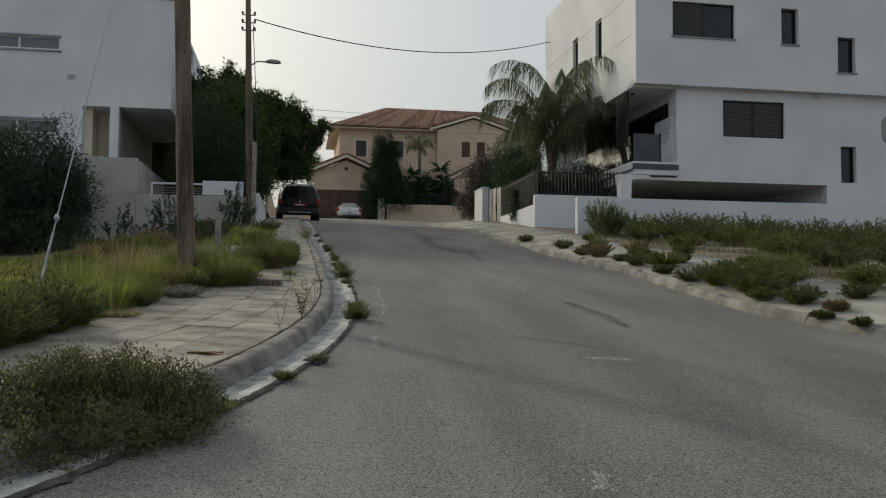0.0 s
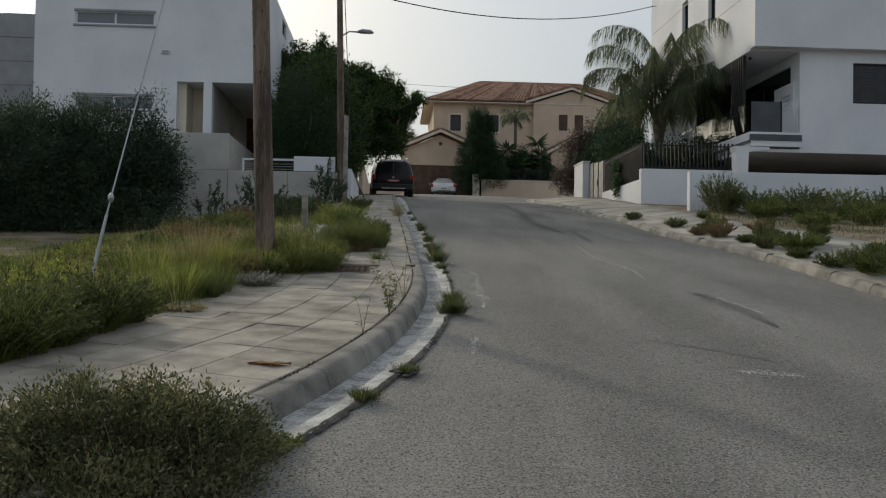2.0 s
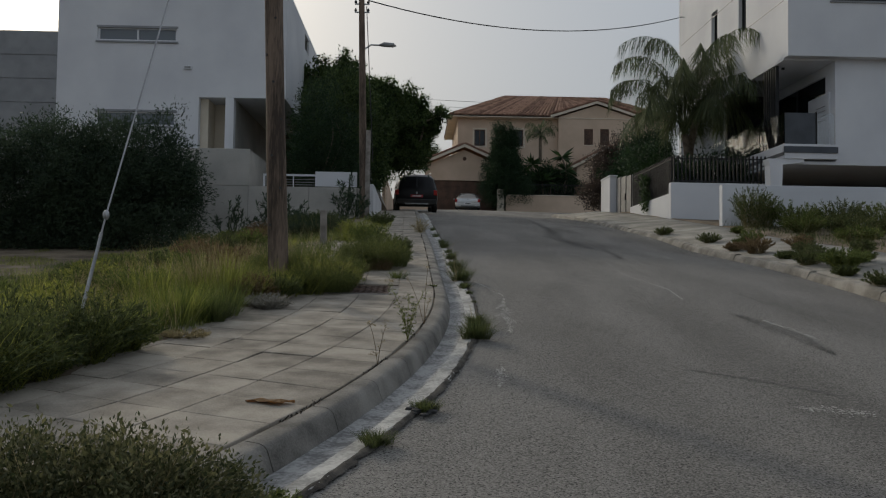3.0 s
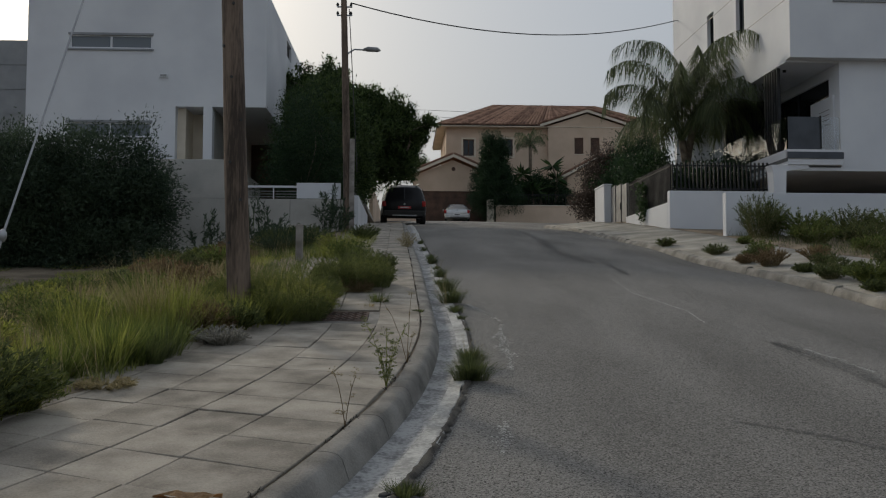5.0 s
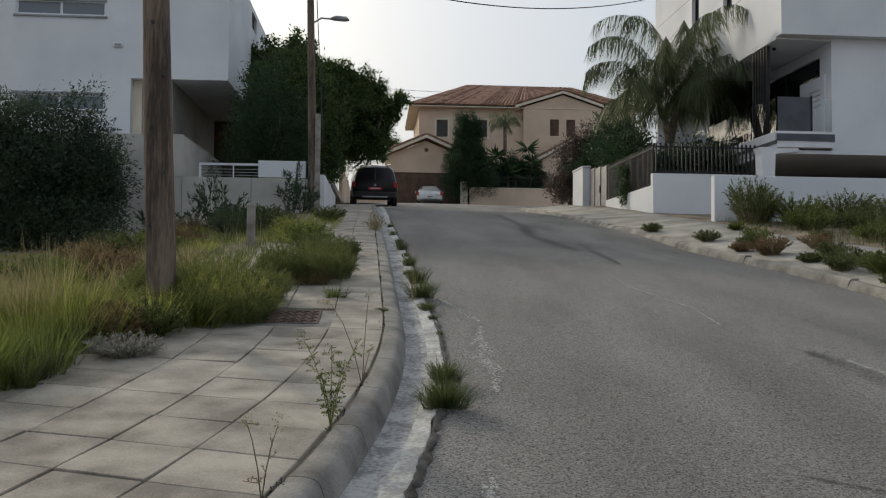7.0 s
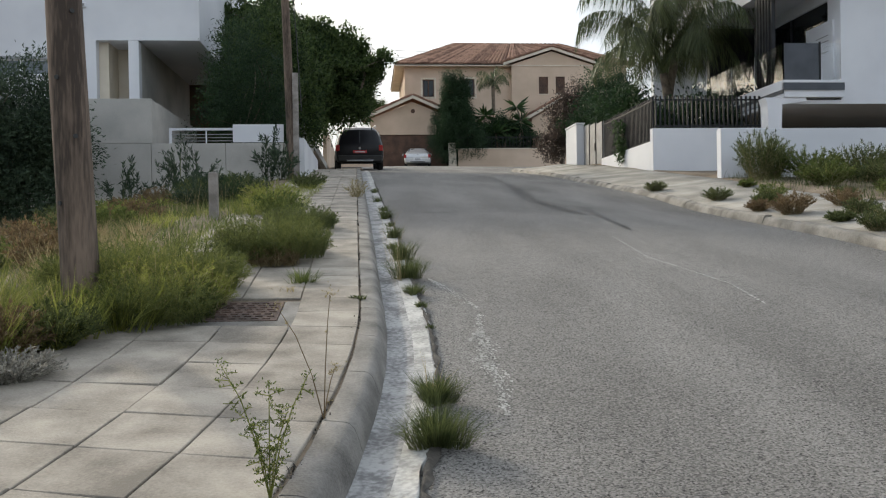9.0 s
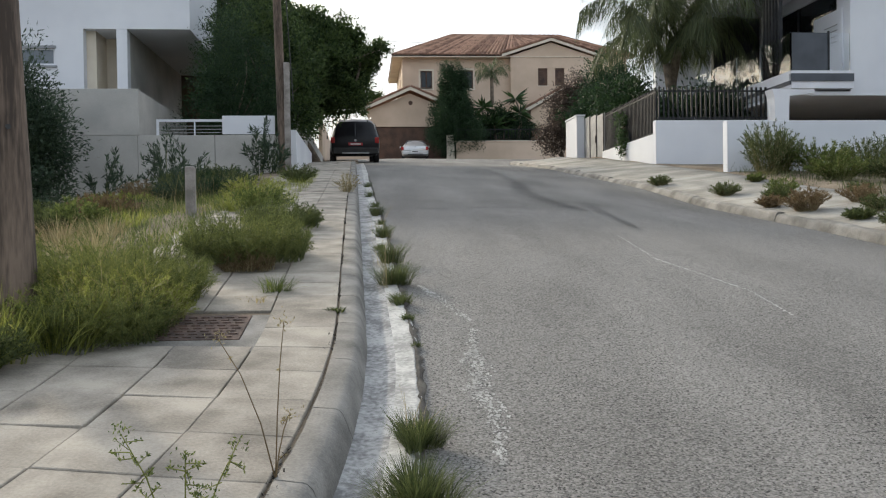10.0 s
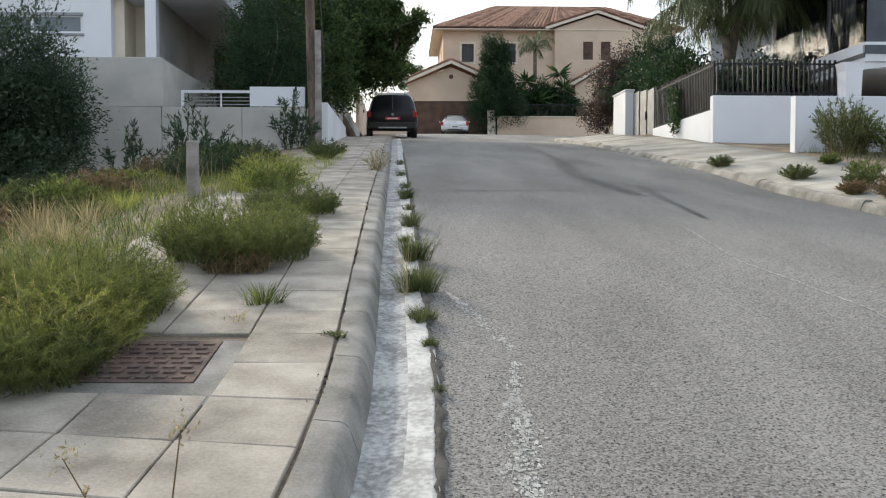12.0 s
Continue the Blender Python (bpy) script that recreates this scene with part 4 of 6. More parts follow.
def far_walls():
    w = tagged(new("wall_far_garden"), "peach rendered low garden wall at the street's end", "wall", kind="structure")
    part("wall_panel", block(7.05, 16.5, 65.0, 65.22, 6.3, 8.4, 0.01), PEACH, w)
    part("wall_cap", block(7.0, 16.55, 64.95, 65.27, 8.402, 8.46, 0.01), CREAM, w)
    part("gate_pillar", block(6.40, 6.92, 65.0, 65.4, 6.3, 8.87, 0.01), CREAM, w)
    part("wall_panel", block(-5.5, 1.0, 66.0, 66.22, 6.0, 8.1, 0.01), PEACH, w)
    f = thing("fence", (10, 65.1, 8.4), "dark metal fence on the low peach wall", "fence")
    for i in range(36):
        u = 7.2 + i * 0.25
        part("bar", block(u, u + 0.03, 65.1, 65.13, 8.46, 9.3), DARK, f)
    part("rail", block(7.1, 16.2, 65.09, 65.14, 9.22, 9.27), DARK, f)


left_house()
grey_house()
left_garden_wall()
right_house()
right_walls()
far_house()
far_walls()


# ---- poles, wires, street furniture ----
def wood_pole():
    p = thing("utility_pole", (-1.15, 10.94, 1.55), "weathered brown wooden utility pole with bored holes", "pole")
    bm = bmesh.new()
    n = 26
    pts = [(-1.14 - 0.038 * (k / n) * 7.5, 10.94, 1.5 + k / n * 7.5) for k in range(n + 1)]
    tube(bm, pts, [0.112 - 0.022 * k / n for k in range(n + 1)], 16)
    for v in bm.verts:
        w = noise.noise(Vector((v.co.x * 9, v.co.y * 9, v.co.z * 0.6))) * 0.008
        v.co.x += w
        v.co.y += w
    part("shaft", bm, POLEWOOD, p, smooth=True)
    for k, (a, z) in enumerate(((-0.6, 2.35), (0.5, 2.75), (-0.3, 3.1), (0.7, 3.5), (0.0, 3.9), (-0.7, 4.2), (0.3, 4.6), (0.6, 5.1))):
        lean = -1.14 - 0.038 * (z - 1.5)
        q = Vector((lean + 0.105 * math.sin(a), 10.94 - 0.105 * math.cos(a), z))
        part("bolt_hole", tube(bmesh.new(), [q, q + Vector((0.012 * math.sin(a), -0.012 * math.cos(a), 0))], 0.014, 8), TRIM, p)
    return p


def guy_wire():
    g = thing("guy_wire", (-2.05, 7.8, 1.3), "steel guy wire with clamp and grey guard sleeve", "wire")
    foot, knot, top = Vector((-2.06, 7.76, 1.35)), Vector((-1.93, 7.92, 2.21)), Vector((-1.42, 10.9, 8.6))
    part("sleeve", tube(bmesh.new(), [foot, foot.lerp(knot, 0.85)], [0.015, 0.012], 8), GALV, g, "grey guard sleeve")
    part("strand", tube(bmesh.new(), [foot.lerp(knot, 0.85), knot, top], 0.007, 6), GUY, g)
    bm = bmesh.new()
    bmesh.ops.create_uvsphere(bm, u_segments=10, v_segments=6, radius=0.03, matrix=Matrix.Translation(knot) @ Matrix.Diagonal((0.8, 0.8, 1.3, 1)))
    part("clamp", bm, GALV, g, smooth=True)


def lamp_pole():
    p = thing("street_lamp", (-1.32, 27.25, 3.5), "wooden street lamp pole with a short bracket lamp", "street lamp")
    pts = [(-1.22 - 0.026 * z, 27.22, 3.2 + z) for z in np.linspace(0, 8.0, 12)]
    part("pole", tube(bmesh.new(), pts, [0.125 - 0.004 * k for k in range(12)], 12), POLEWOOD, p, smooth=True)
    part("stub_post", block(-1.20, -1.06, 27.08, 27.2, 3.2, 6.31, 0.008), GREYWOOD, p, "grey square stub post")
    arm = [(-1.30, 27.2, 8.78), (-1.1, 27.3, 8.95), (-0.85, 27.5, 9.0)]
    part("arm", tube(bmesh.new(), arm, 0.025, 8), GALV, p)
    bm = tube(bmesh.new(), [(-0.86, 27.5, 9.0), (-0.72, 27.6, 9.05), (-0.45, 27.75, 9.08), (-0.36, 27.8, 9.07)], [0.03, 0.075, 0.07, 0.02], 10)
    part("lamp_head", bm, GREYMETAL, p, smooth=True)
    for k, z in enumerate((9.9, 10.15, 10.4)):
        a = part("insulator_bracket", block(-1.60, -1.16, 27.19, 27.24, z, z + 0.03), GALV, p)
        for u in (-1.58, -1.2):
            part("insulator", tube(bmesh.new(), [(u, 27.21, z + 0.03), (u, 27.21, z + 0.08), (u, 27.21, z + 0.13)], [0.03, 0.045, 0.02], 8), TRIM, a)
    return p


def sagging(a, b, sag, n=24):
    a, b = Vector(a), Vector(b)
    return [a.lerp(b, t) - Vector((0, 0, 4 * sag * t * (1 - t))) for t in np.linspace(0, 1, n)]


def wires():
    def wire(a, b, sag, r, mat=CABLE):
        w = thing("overhead_cable", a, "thin black overhead service cable", "cable")
        part("cable", tube(bmesh.new(), sagging(a, b, sag), r, 6), mat, w)

    wire((-1.2, 27.2, 10.28), (11.2, 36.2, 12.9), 0.75, 0.018)
    wire((-1.25, 27.2, 10.1), (-1.0, 27.35, 5.4), -0.1, 0.012)
    for k in range(3):
        wire((-30, 95, 22.2 + k * 0.7), (30, 92, 19.3 + k * 0.7), 0.4, 0.02)


def bollard():
    b = thing("concrete_post", (-1.2, 15.8, 2.35), "short weathered grey concrete marker post", "post")
    part("shaft", block(-1.25, -1.145, 15.75, 15.85, 2.2, 2.93, 0.015), GREYWOOD, b)


def manhole():
    m = thing("manhole_cover", (-0.28, 10.92, 1.72), "rusty cast-iron manhole cover with raised tread pattern", "manhole")

    def z_at(u, v):
        return float(land(u, v))

    bm = bmesh.new()
    box(bm, -0.62, 0.05, 10.66, 11.18, -0.05, 0.006)
    for vert in bm.verts:
        vert.co.z += z_at(vert.co.x, vert.co.y)
    part("plate", bm, RUST, m)
    for i in range(9):
        for j in range(8):
            u, v = -0.58 + i * 0.068 + (j % 2) * 0.02, 10.69 + j * 0.06
            z = z_at(u, v)
            part("tread", block(u, u + 0.045, v, v + 0.034, z + 0.0062, z + 0.013), RUST, m)
    bm = bmesh.new()
    for x0, x1, y0, y1 in ((-1.04, 0.155, 10.436, 10.655), (-1.04, -0.625, 10.656, 11.184), (-1.04, 0.155, 11.185, 11.197), (0.055, 0.155, 10.656, 11.184)):
        box(bm, x0, x1, y0, y1, -0.05, 0.002)
    for vert in bm.verts:
        vert.co.z += z_at(vert.co.x, vert.co.y)
    part("concrete_surround", bm, KERB, m, "cracked concrete surround")


def litter():
    t = thing("dry_leaf", (-0.435, 6.24, float(land(-0.435, 6.24))), "curled brown dead leaf on the pavement edge", "litter")
    bm = bmesh.new()
    n = 7
    grid = [[bm.verts.new((-0.435 + (i / n - 0.5) * 0.26, 6.24 + (j / 4 - 0.5) * 0.11 * math.sin(math.pi * (i + 0.6) / (n + 1.2)) + 0.02 * math.sin(i), float(land(-0.435, 6.24)) + 0.008 + 0.006 * abs(j - 2) + 0.005 * math.sin(i * 2.1 + j))) for j in range(5)] for i in range(n + 1)]
    for i in range(n):
        for j in range(4):
            bm.faces.new((grid[i][j], grid[i + 1][j], grid[i + 1][j + 1], grid[i][j + 1]))
    bmesh.ops.solidify(bm, geom=bm.faces[:], thickness=0.003)
    part("blade", bm, DRYLEAF, t)
    for k in range(9):
        u, v = 0.30 + 0.16 * rng.random(), 6.45 + 0.35 * rng.random()
        c = thing("clod", (u, v, float(lie(u, v))), "dark crumb of tar and soil in the gutter", "debris", "gutter debris")
        r = 0.012 + 0.022 * rng.random()
        bm = bmesh.new()
        bmesh.ops.create_icosphere(bm, subdivisions=1, radius=r, matrix=Matrix.Translation((u, v, float(lie(u, v)) + 0.016 + r * 0.4)) @ Matrix.Diagonal((1.4, 1, 0.6, 1)))
        part("lump", bm, TRIM, c)


def road_sign():
    u, v = 10.75, 13.1
    z = float(land(u, v))
    t = thing("road_sign", (u, v, z), "grey back of an octagonal metal road sign on a post", "sign")
    part("post", tube(bmesh.new(), [(u, v, z - 0.1), (u, v, z + 2.85)], 0.03, 10), GALV, t)
    ring = [(u + 0.4 * math.cos(a), v + 0.035, z + 2.5 + 0.4 * math.sin(a)) for a in (math.pi / 8 + k * math.pi / 4 for k in range(8))]
    part("plate", prism(ring, (0, 0.006, 0)), GREYMETAL, t)
    part("clamp", block(u - 0.05, u + 0.05, v - 0.04, v + 0.034, z + 2.45, z + 2.5), GALV, t)


def loft(stations, sides_profile):
    """A car body: cross-sections along its length."""
    bm = bmesh.new()
    rings = []
    for y, half, sill, belt, roof, top_half in stations:
        pts = []
        for fx, fz in sides_profile:
            pts.append((half, top_half, fx, fz, sill, belt, roof))
        ring = []
        full = [(p, 1) for p in pts] + [(p, -1) for p in reversed(pts)]
        for (h, th, fx, fz, s, b, r), sg in full:
            z = s + (b - s) * min(fz, 1) + (r - b) * max(fz - 1, 0)
            w = h if fz <= 1 else h + (th - h) * min((fz - 1) / 0.85, 1)
            ring.append(bm.verts.new((sg * w * fx, y, z)))
        rings.append(ring)
    n = len(rings[0])
    for a, b in zip(rings, rings[1:]):
        for i in range(n):
            bm.faces.new((a[i], a[(i + 1) % n], b[(i + 1) % n], b[i]))
    bm.faces.new(rings[0][::-1])
    bm.faces.new(rings[-1])
    return bm


PROFILE = [(0.0, 0.0), (0.86, 0.0), (0.97, 0.18), (1.0, 0.45), (0.99, 0.8), (0.965, 1.0), (0.985, 1.5), (0.96, 1.85), (0.78, 1.97), (0.0, 2.0)]


def wheel(parent, x, y, z, r, wide):
    w = part("wheel", tube(bmesh.new(), [(x - wide / 2 + 0.01, y, z), (x + wide / 2 - 0.01, y, z)], r * 0.62, 18), GREYMETAL, parent, smooth=False)
    bm = bmesh.new()
    tube(bm, [(x - wide / 2, y, z), (x - wide / 2 + 0.03, y, z), (x + wide / 2 - 0.03, y, z), (x + wide / 2, y, z)], [r * 0.93, r, r, r * 0.93], 22)
    part("tyre", bm, RUBBER, w, smooth=True)
    return w


def car(name, at, turn, tilt, label, paint, wide, long, high, suv, plate):
    c = thing(name, (0, 0, 0), label, "car")
    half = wide / 2
    if suv:
        st = [(0.0, half * 0.90, 0.45, 0.98, 1.02, half * 0.80), (0.05, half * 0.97, 0.35, 1.0, 1.20, half * 0.80), (0.22, half, 0.30, 1.02, high * 0.93, half * 0.77), (0.5, half, 0.28, 1.03, high * 0.99, half * 0.76),
              (1.4, half, 0.26, 1.02, high, half * 0.76), (2.3, half, 0.26, 1.0, high * 0.985, half * 0.75), (2.75, half, 0.26, 0.99, high * 0.93, half * 0.74), (3.35, half * 0.98, 0.26, 0.98, 1.04, half * 0.8), (4.1, half * 0.93, 0.28, 0.88, 0.93, half * 0.8), (long, half * 0.78, 0.36, 0.7, 0.74, half * 0.7)]
    else:
        st = [(0.0, half * 0.86, 0.42, 0.78, 0.82, half * 0.78), (0.06, half * 0.95, 0.33, 0.86, 0.96, half * 0.82), (0.35, half, 0.26, 0.90, 1.02, half * 0.8), (0.62, half, 0.24, 0.91, 1.10, half * 0.74), (1.25, half, 0.23, 0.92, high * 0.97, half * 0.68),
              (1.9, half, 0.23, 0.91, high, half * 0.68), (2.5, half, 0.23, 0.9, high * 0.97, half * 0.68), (3.2, half * 0.98, 0.24, 0.88, 0.96, half * 0.78), (4.0, half * 0.92, 0.26, 0.76, 0.82, half * 0.75), (long, half * 0.75, 0.34, 0.6, 0.64, half * 0.6)]
    body = part("body", loft(st, PROFILE), paint, c, smooth=True)
    m = body.modifiers.new("edge", "BEVEL")
    m.width, m.segments, m.limit_method, m.angle_limit = 0.02, 2, "ANGLE", radians(35)
    # rear glass lies on the slope of the tailgate
    if suv:
        a, b = (0.085, 1.07), (0.275, high * 0.90)
    else:
        a, b = (0.62, 1.03), (1.17, high * 0.93)
    w0, w1 = half * 0.76, half * 0.66
    q = [(-w0, a[0] - 0.03, a[1]), (w0, a[0] - 0.03, a[1]), (w1, b[0] - 0.03, b[1]), (-w1, b[0] - 0.03, b[1])]
    part("rear_window", prism(q, (0, 0.02, 0.002)), GLASS_CAR, c)
    for s in (-1, 1):
        y0, y1 = (0.55, 2.6) if suv else (1.0, 2.5)
        q = [(s * half * 0.985, y0, 1.08), (s * half * 0.985, y1 + 0.4, 1.06), (s * half * 0.83, y1 - 0.2, high * 0.9), (s * half * 0.83, y0 + 0.15, high * 0.9)]
        part("side_window", prism(q, (s * 0.015, 0, 0)), GLASS_CAR, c)
        zt = 0.92 if suv else 0.8
        part("tail_lamp", block(s * half * 0.9 - 0.11, s * half * 0.9 + 0.06, -0.015, 0.14, zt - 0.13, zt + 0.11, 0.02), LAMPRED, c)
        mir = part("mirror", block(s * (half + 0.02) - 0.09, s * (half + 0.12), 2.75, 2.85, 1.0, 1.15, 0.03), paint, c)
        part("arm", block(s * half * 0.94 - 0.03, s * half * 0.94 + 0.05, 2.78, 2.83, 1.0, 1.04), TRIM, mir)
        for y in (0.75, 3.4):
            wheel(c, s * (half - 0.11), y, 0.34, 0.34, 0.22)
    part("bumper", block(-half * 0.93, half * 0.93, -0.07, 0.16, 0.36, 0.62, 0.04), TRIM if suv else paint, c)
    part("skid_strip", block(-half * 0.55, half * 0.55, -0.085, -0.065, 0.37, 0.43, 0.005), GALV if suv else TRIM, c)
    pl = part("number_plate", block(-0.28, 0.28, -0.095 if not suv else -0.035, -0.072 if not suv else 0.01, 0.52 if not suv else 0.70, 0.63 if not suv else 0.81), plate, c)
    part("bar", block(-0.2, 0.2, -0.099 if not suv else -0.039, -0.0955 if not suv else -0.0355, 0.55 if not suv else 0.73, 0.60 if not suv else 0.78), TRIM if plate is PLATEWHITE else PLATEWHITE, pl)
    em = tube(bmesh.new(), [(0, 0.06, 0.9), (0, -0.03, 0.9)], 0.05, 12)
    part("badge", em, GALV, c)
    if suv:
        for s in (-1, 1):
            part("roof_rail", tube(bmesh.new(), [(s * half * 0.68, 0.5, high * 0.99), (s * half * 0.68, 0.6, high + 0.05), (s * half * 0.68, 2.3, high + 0.05), (s * half * 0.68, 2.45, high * 0.97)], 0.018, 6), GALV, c)
        part("wiper", tube(bmesh.new(), [(0.05, 0.03, 1.1), (0.35, 0.06, 1.13)], 0.01, 5), TRIM, c)
    c.matrix_basis = pose(*at, tilt, 0, turn)
    return c


wood_pole()
guy_wire()
lamp_pole()
wires()
bollard()
manhole()
litter()
road_sign()
car("suv", (0.36, 40.6, float(lie(0.3, 40.6)) + 0.0), 3, 5.2, "black compact sport-utility car parked half on the pavement", BLACKPAINT, 1.95, 4.5, 1.78, True, PLATERED)
car("saloon_car", (4.15, 64.2, float(lie(4.15, 64.2)) - 0.03), -3, 2.0, "silver-grey saloon car parked before the garage door", SILVERPAINT, 1.85, 4.4, 1.45, False, PLATEWHITE)


# ---- plants ----
def limb(a, b, r0, r1, bend=0.15, n=5):
    a, b = np.array(a, float), np.array(b, float)
    off = rng.normal(size=3) * bend * np.linalg.norm(b - a)
    pts = [a + (b - a) * t + off * math.sin(math.pi * t) for t in np.linspace(0, 1, n)]
    return pts, [r0 + (r1 - r0) * t for t in np.linspace(0, 1, n)]


def crown_points(lumps, clumps, per, size):
    """Leaf places: clumps gathered towards the skins of several lumps, with gaps."""
    at, out = [], []
    weight = np.array([r[0] * r[1] * r[2] for _, r in lumps]) ** 0.67
    for (c, r), k in zip(lumps, (clumps * weight / weight.sum()).astype(int)):
        d = unit(rng.normal(size=(k, 3)))
        rad = rng.random(k) ** 0.35
        bump = np.array([noise.noise(Vector(x * 2.2) + Vector(c)) for x in d])
        rad = rad * (1 + 0.6 * bump)
        cen = np.array(c) + d * rad[:, None] * np.array(r)
        p = cen[:, None] + rng.normal(size=(k, per, 3)) * size
        o = d[:, None] * 0.7 + rng.normal(size=(k, per, 3)) * 0.6
        at.append(p.reshape(-1, 3))
        out.append(o.reshape(-1, 3))
    return np.concatenate(at), np.concatenate(out)


def tree(name, base, trunk_top, lumps, clumps, per, size, leaf, mat, label, r=0.16, category="tree", hang=0.0, group="", width=0.42, bark=BARK):
    t = thing(name, base, label, category, group)
    bm = bmesh.new()
    pts, rad = limb(base, trunk_top, r, r * 0.7, 0.05, 6)
    pts[0][2] -= 0.2
    tube(bm, pts, rad, 9)
    for c, s in lumps:
        for _ in range(5):
            tip = np.array(c) + unit(rng.normal(size=3)) * np.array(s) * 0.7
            p, q = limb(trunk_top, tip, r * 0.5, r * 0.08, 0.12)
            tube(bm, p, q, 6)
    part("trunk", bm, bark, t, smooth=True)
    at, out = crown_points(lumps, clumps, per, size)
    out[:, 2] += 0.15 - hang
    n = len(at)
    L = leaf * (0.6 + 0.8 * rng.random(n))
    part("crown", mesh_of("crown", *leaves(at, out, L, L * width)), mat, t)
    return t


def weed(radius, high, stems, per, leaf, width, mat, stem_mat, spread=0.9, droop=0.25, name="weed_clump", label="", category="weed", group="roadside weeds", at=(0, 0, 0), oval=1.0, thick=0.003, foot_share=0.35, loose=0.55):
    """A clump: thin stems that rise and lean out, set with small leaves."""
    t = thing(name, (0, 0, 0), label, category, group)
    a = rng.random(stems) * 2 * math.pi
    r0 = radius * foot_share * np.sqrt(rng.random(stems))
    foot = np.stack([np.cos(a) * r0, np.sin(a) * r0 * oval, np.zeros(stems)], -1)
    b = a + rng.normal(size=stems) * 0.6
    r1 = radius * np.sqrt(rng.random(stems)) * spread
    if foot_share > 0.5:
        r1 = np.maximum(r1, r0)
    h = high * (0.45 + 0.55 * rng.random(stems)) * (1 - (0.45 + 0.3 * (foot_share > 0.5)) * (r1 / radius) ** 2)
    tip = np.stack([np.cos(b) * r1, np.sin(b) * r1 * oval, h], -1) + foot * (0.5 if foot_share < 0.5 else 0.15)
    mid = (foot + tip) / 2 + np.array([0, 0, 1.0]) * (h * droop)[:, None]
    s = rng.random((stems, per)) ** 0.7
    q = ((1 - s) ** 2)[..., None] * foot[:, None] + (2 * s * (1 - s))[..., None] * mid[:, None] + (s**2)[..., None] * tip[:, None]
    way = (2 * (1 - s))[..., None] * (mid - foot)[:, None] + (2 * s)[..., None] * (tip - mid)[:, None]
    way = unit(way) * 0.8 + rng.normal(size=q.shape) * loose + np.array([0, 0, 0.2])
    n = stems * per
    L = leaf * (0.5 + rng.random(n))
    part("foliage", mesh_of("foliage", *leaves(q.reshape(-1, 3), way.reshape(-1, 3), L, L * width)), mat, t)
    k = np.linspace(0, 1, 4)
    c = ((1 - k) ** 2)[None, :, None] * foot[:, None] + (2 * k * (1 - k))[None, :, None] * mid[:, None] + (k**2)[None, :, None] * tip[:, None]
    side = unit(np.cross(tip - foot, rng.normal(size=(stems, 3))))[:, None] * thick * np.array([1, 0.8, 0.6, 0.3])[None, :, None]
    v = np.stack([c - side, c + side], 2).reshape(-1, 3)
    i = (np.arange(stems)[:, None] * 8 + np.arange(3)[None] * 2).ravel()
    tagged(part("stem", mesh_of("stem", v, np.stack([i, i + 1, i + 3, i + 2], 1)), stem_mat, t), kind="stuff")
    t.location = at
    return t


def on_land(u, v, sink=0.01):
    return (u, v, float(land(u, v)) - sink)


def tuft(radius, high, n, mat, at, label, width=0.006, name="grass_tuft", group="gutter weeds", droop=0.5):
    t = thing(name, (0, 0, 0), label, "grass", group)
    a = rng.random(n) * 2 * math.pi
    r = radius * 0.7 * np.sqrt(rng.random(n)) * (0.6 + 0.4 * np.sin(3 * a + radius * 50))
    foot = np.stack([np.cos(a) * r, np.sin(a) * r, np.zeros(n)], -1)
    lean = min(radius / max(high, 0.01), 1.0) * (0.1 + 0.9 * rng.random(n))
    way = np.stack([np.cos(a) * lean, np.sin(a) * lean, np.ones(n)], -1) + rng.normal(size=(n, 3)) * 0.15
    tagged(part("blade", mesh_of("blade", *blades(foot, way, high * (0.5 + 0.6 * rng.random(n)), width, droop)), mat, t), kind="stuff")
    t.location = at
    return t


def grass_field(name, n, u0, u1, v0, v1, high, mat, label, keep, width=0.007, droop=0.5):
    u, v = u0 + (u1 - u0) * rng.random(n), v0 + (v1 - v0) * rng.random(n)
    d = np.array([noise.noise(Vector((a * 0.7, b * 0.7, 3.0))) for a, b in zip(u, v)])
    ok = keep(u, v, d)
    u, v, d = u[ok], v[ok], d[ok]
    k = len(u)
    at = np.stack([u, v, land(u, v) - 0.02], -1)
    way = rng.normal(size=(k, 3)) * 0.35 + np.array([0, 0, 1.0])
    ob = part(name, mesh_of(name, *blades(at, way, high * (0.45 + 0.7 * rng.random(k)) * (1 + 0.6 * d), width, droop)), mat)
    tagged(ob, label, "grass", kind="stuff")


def plot_left(u, v):
    return u < left_edge(v) - np.where(np.asarray(v) < 10.5, 1.9, 1.6)


# grass of the left plot
grass_field("lawn_grass", 110000, -9, -0.6, 4.5, 24, 0.10, WEED_YELLOW, "yellow-green grass over the empty plot", lambda u, v, d: plot_left(u, v) & (d > -0.45) & ((v < 13.5) | (d > 0.12)), 0.006)
grass_field("green_grass", 60000, -7, -0.5, 5, 20, 0.2, WEED, "tangled green weeds over the plot", lambda u, v, d: plot_left(u, v) & (d < 0.2), 0.006)
grass_field("dry_grass", 6000, -5, -0.8, 7, 20, 0.42, WEED_DRY, "tall dry straw-coloured grass", lambda u, v, d: plot_left(u, v) & (d > 0.05) & ((v < 14) | (d > 0.3)), 0.004, 0.3)
grass_field("verge_grass", 4200, -1.1, 0.1, 16.5, 26, 0.2, WEED_YELLOW, "short green-yellow grass along the pavement edge", lambda u, v, d: (u < left_edge(v) - 0.85) & (d > -0.1), 0.005)
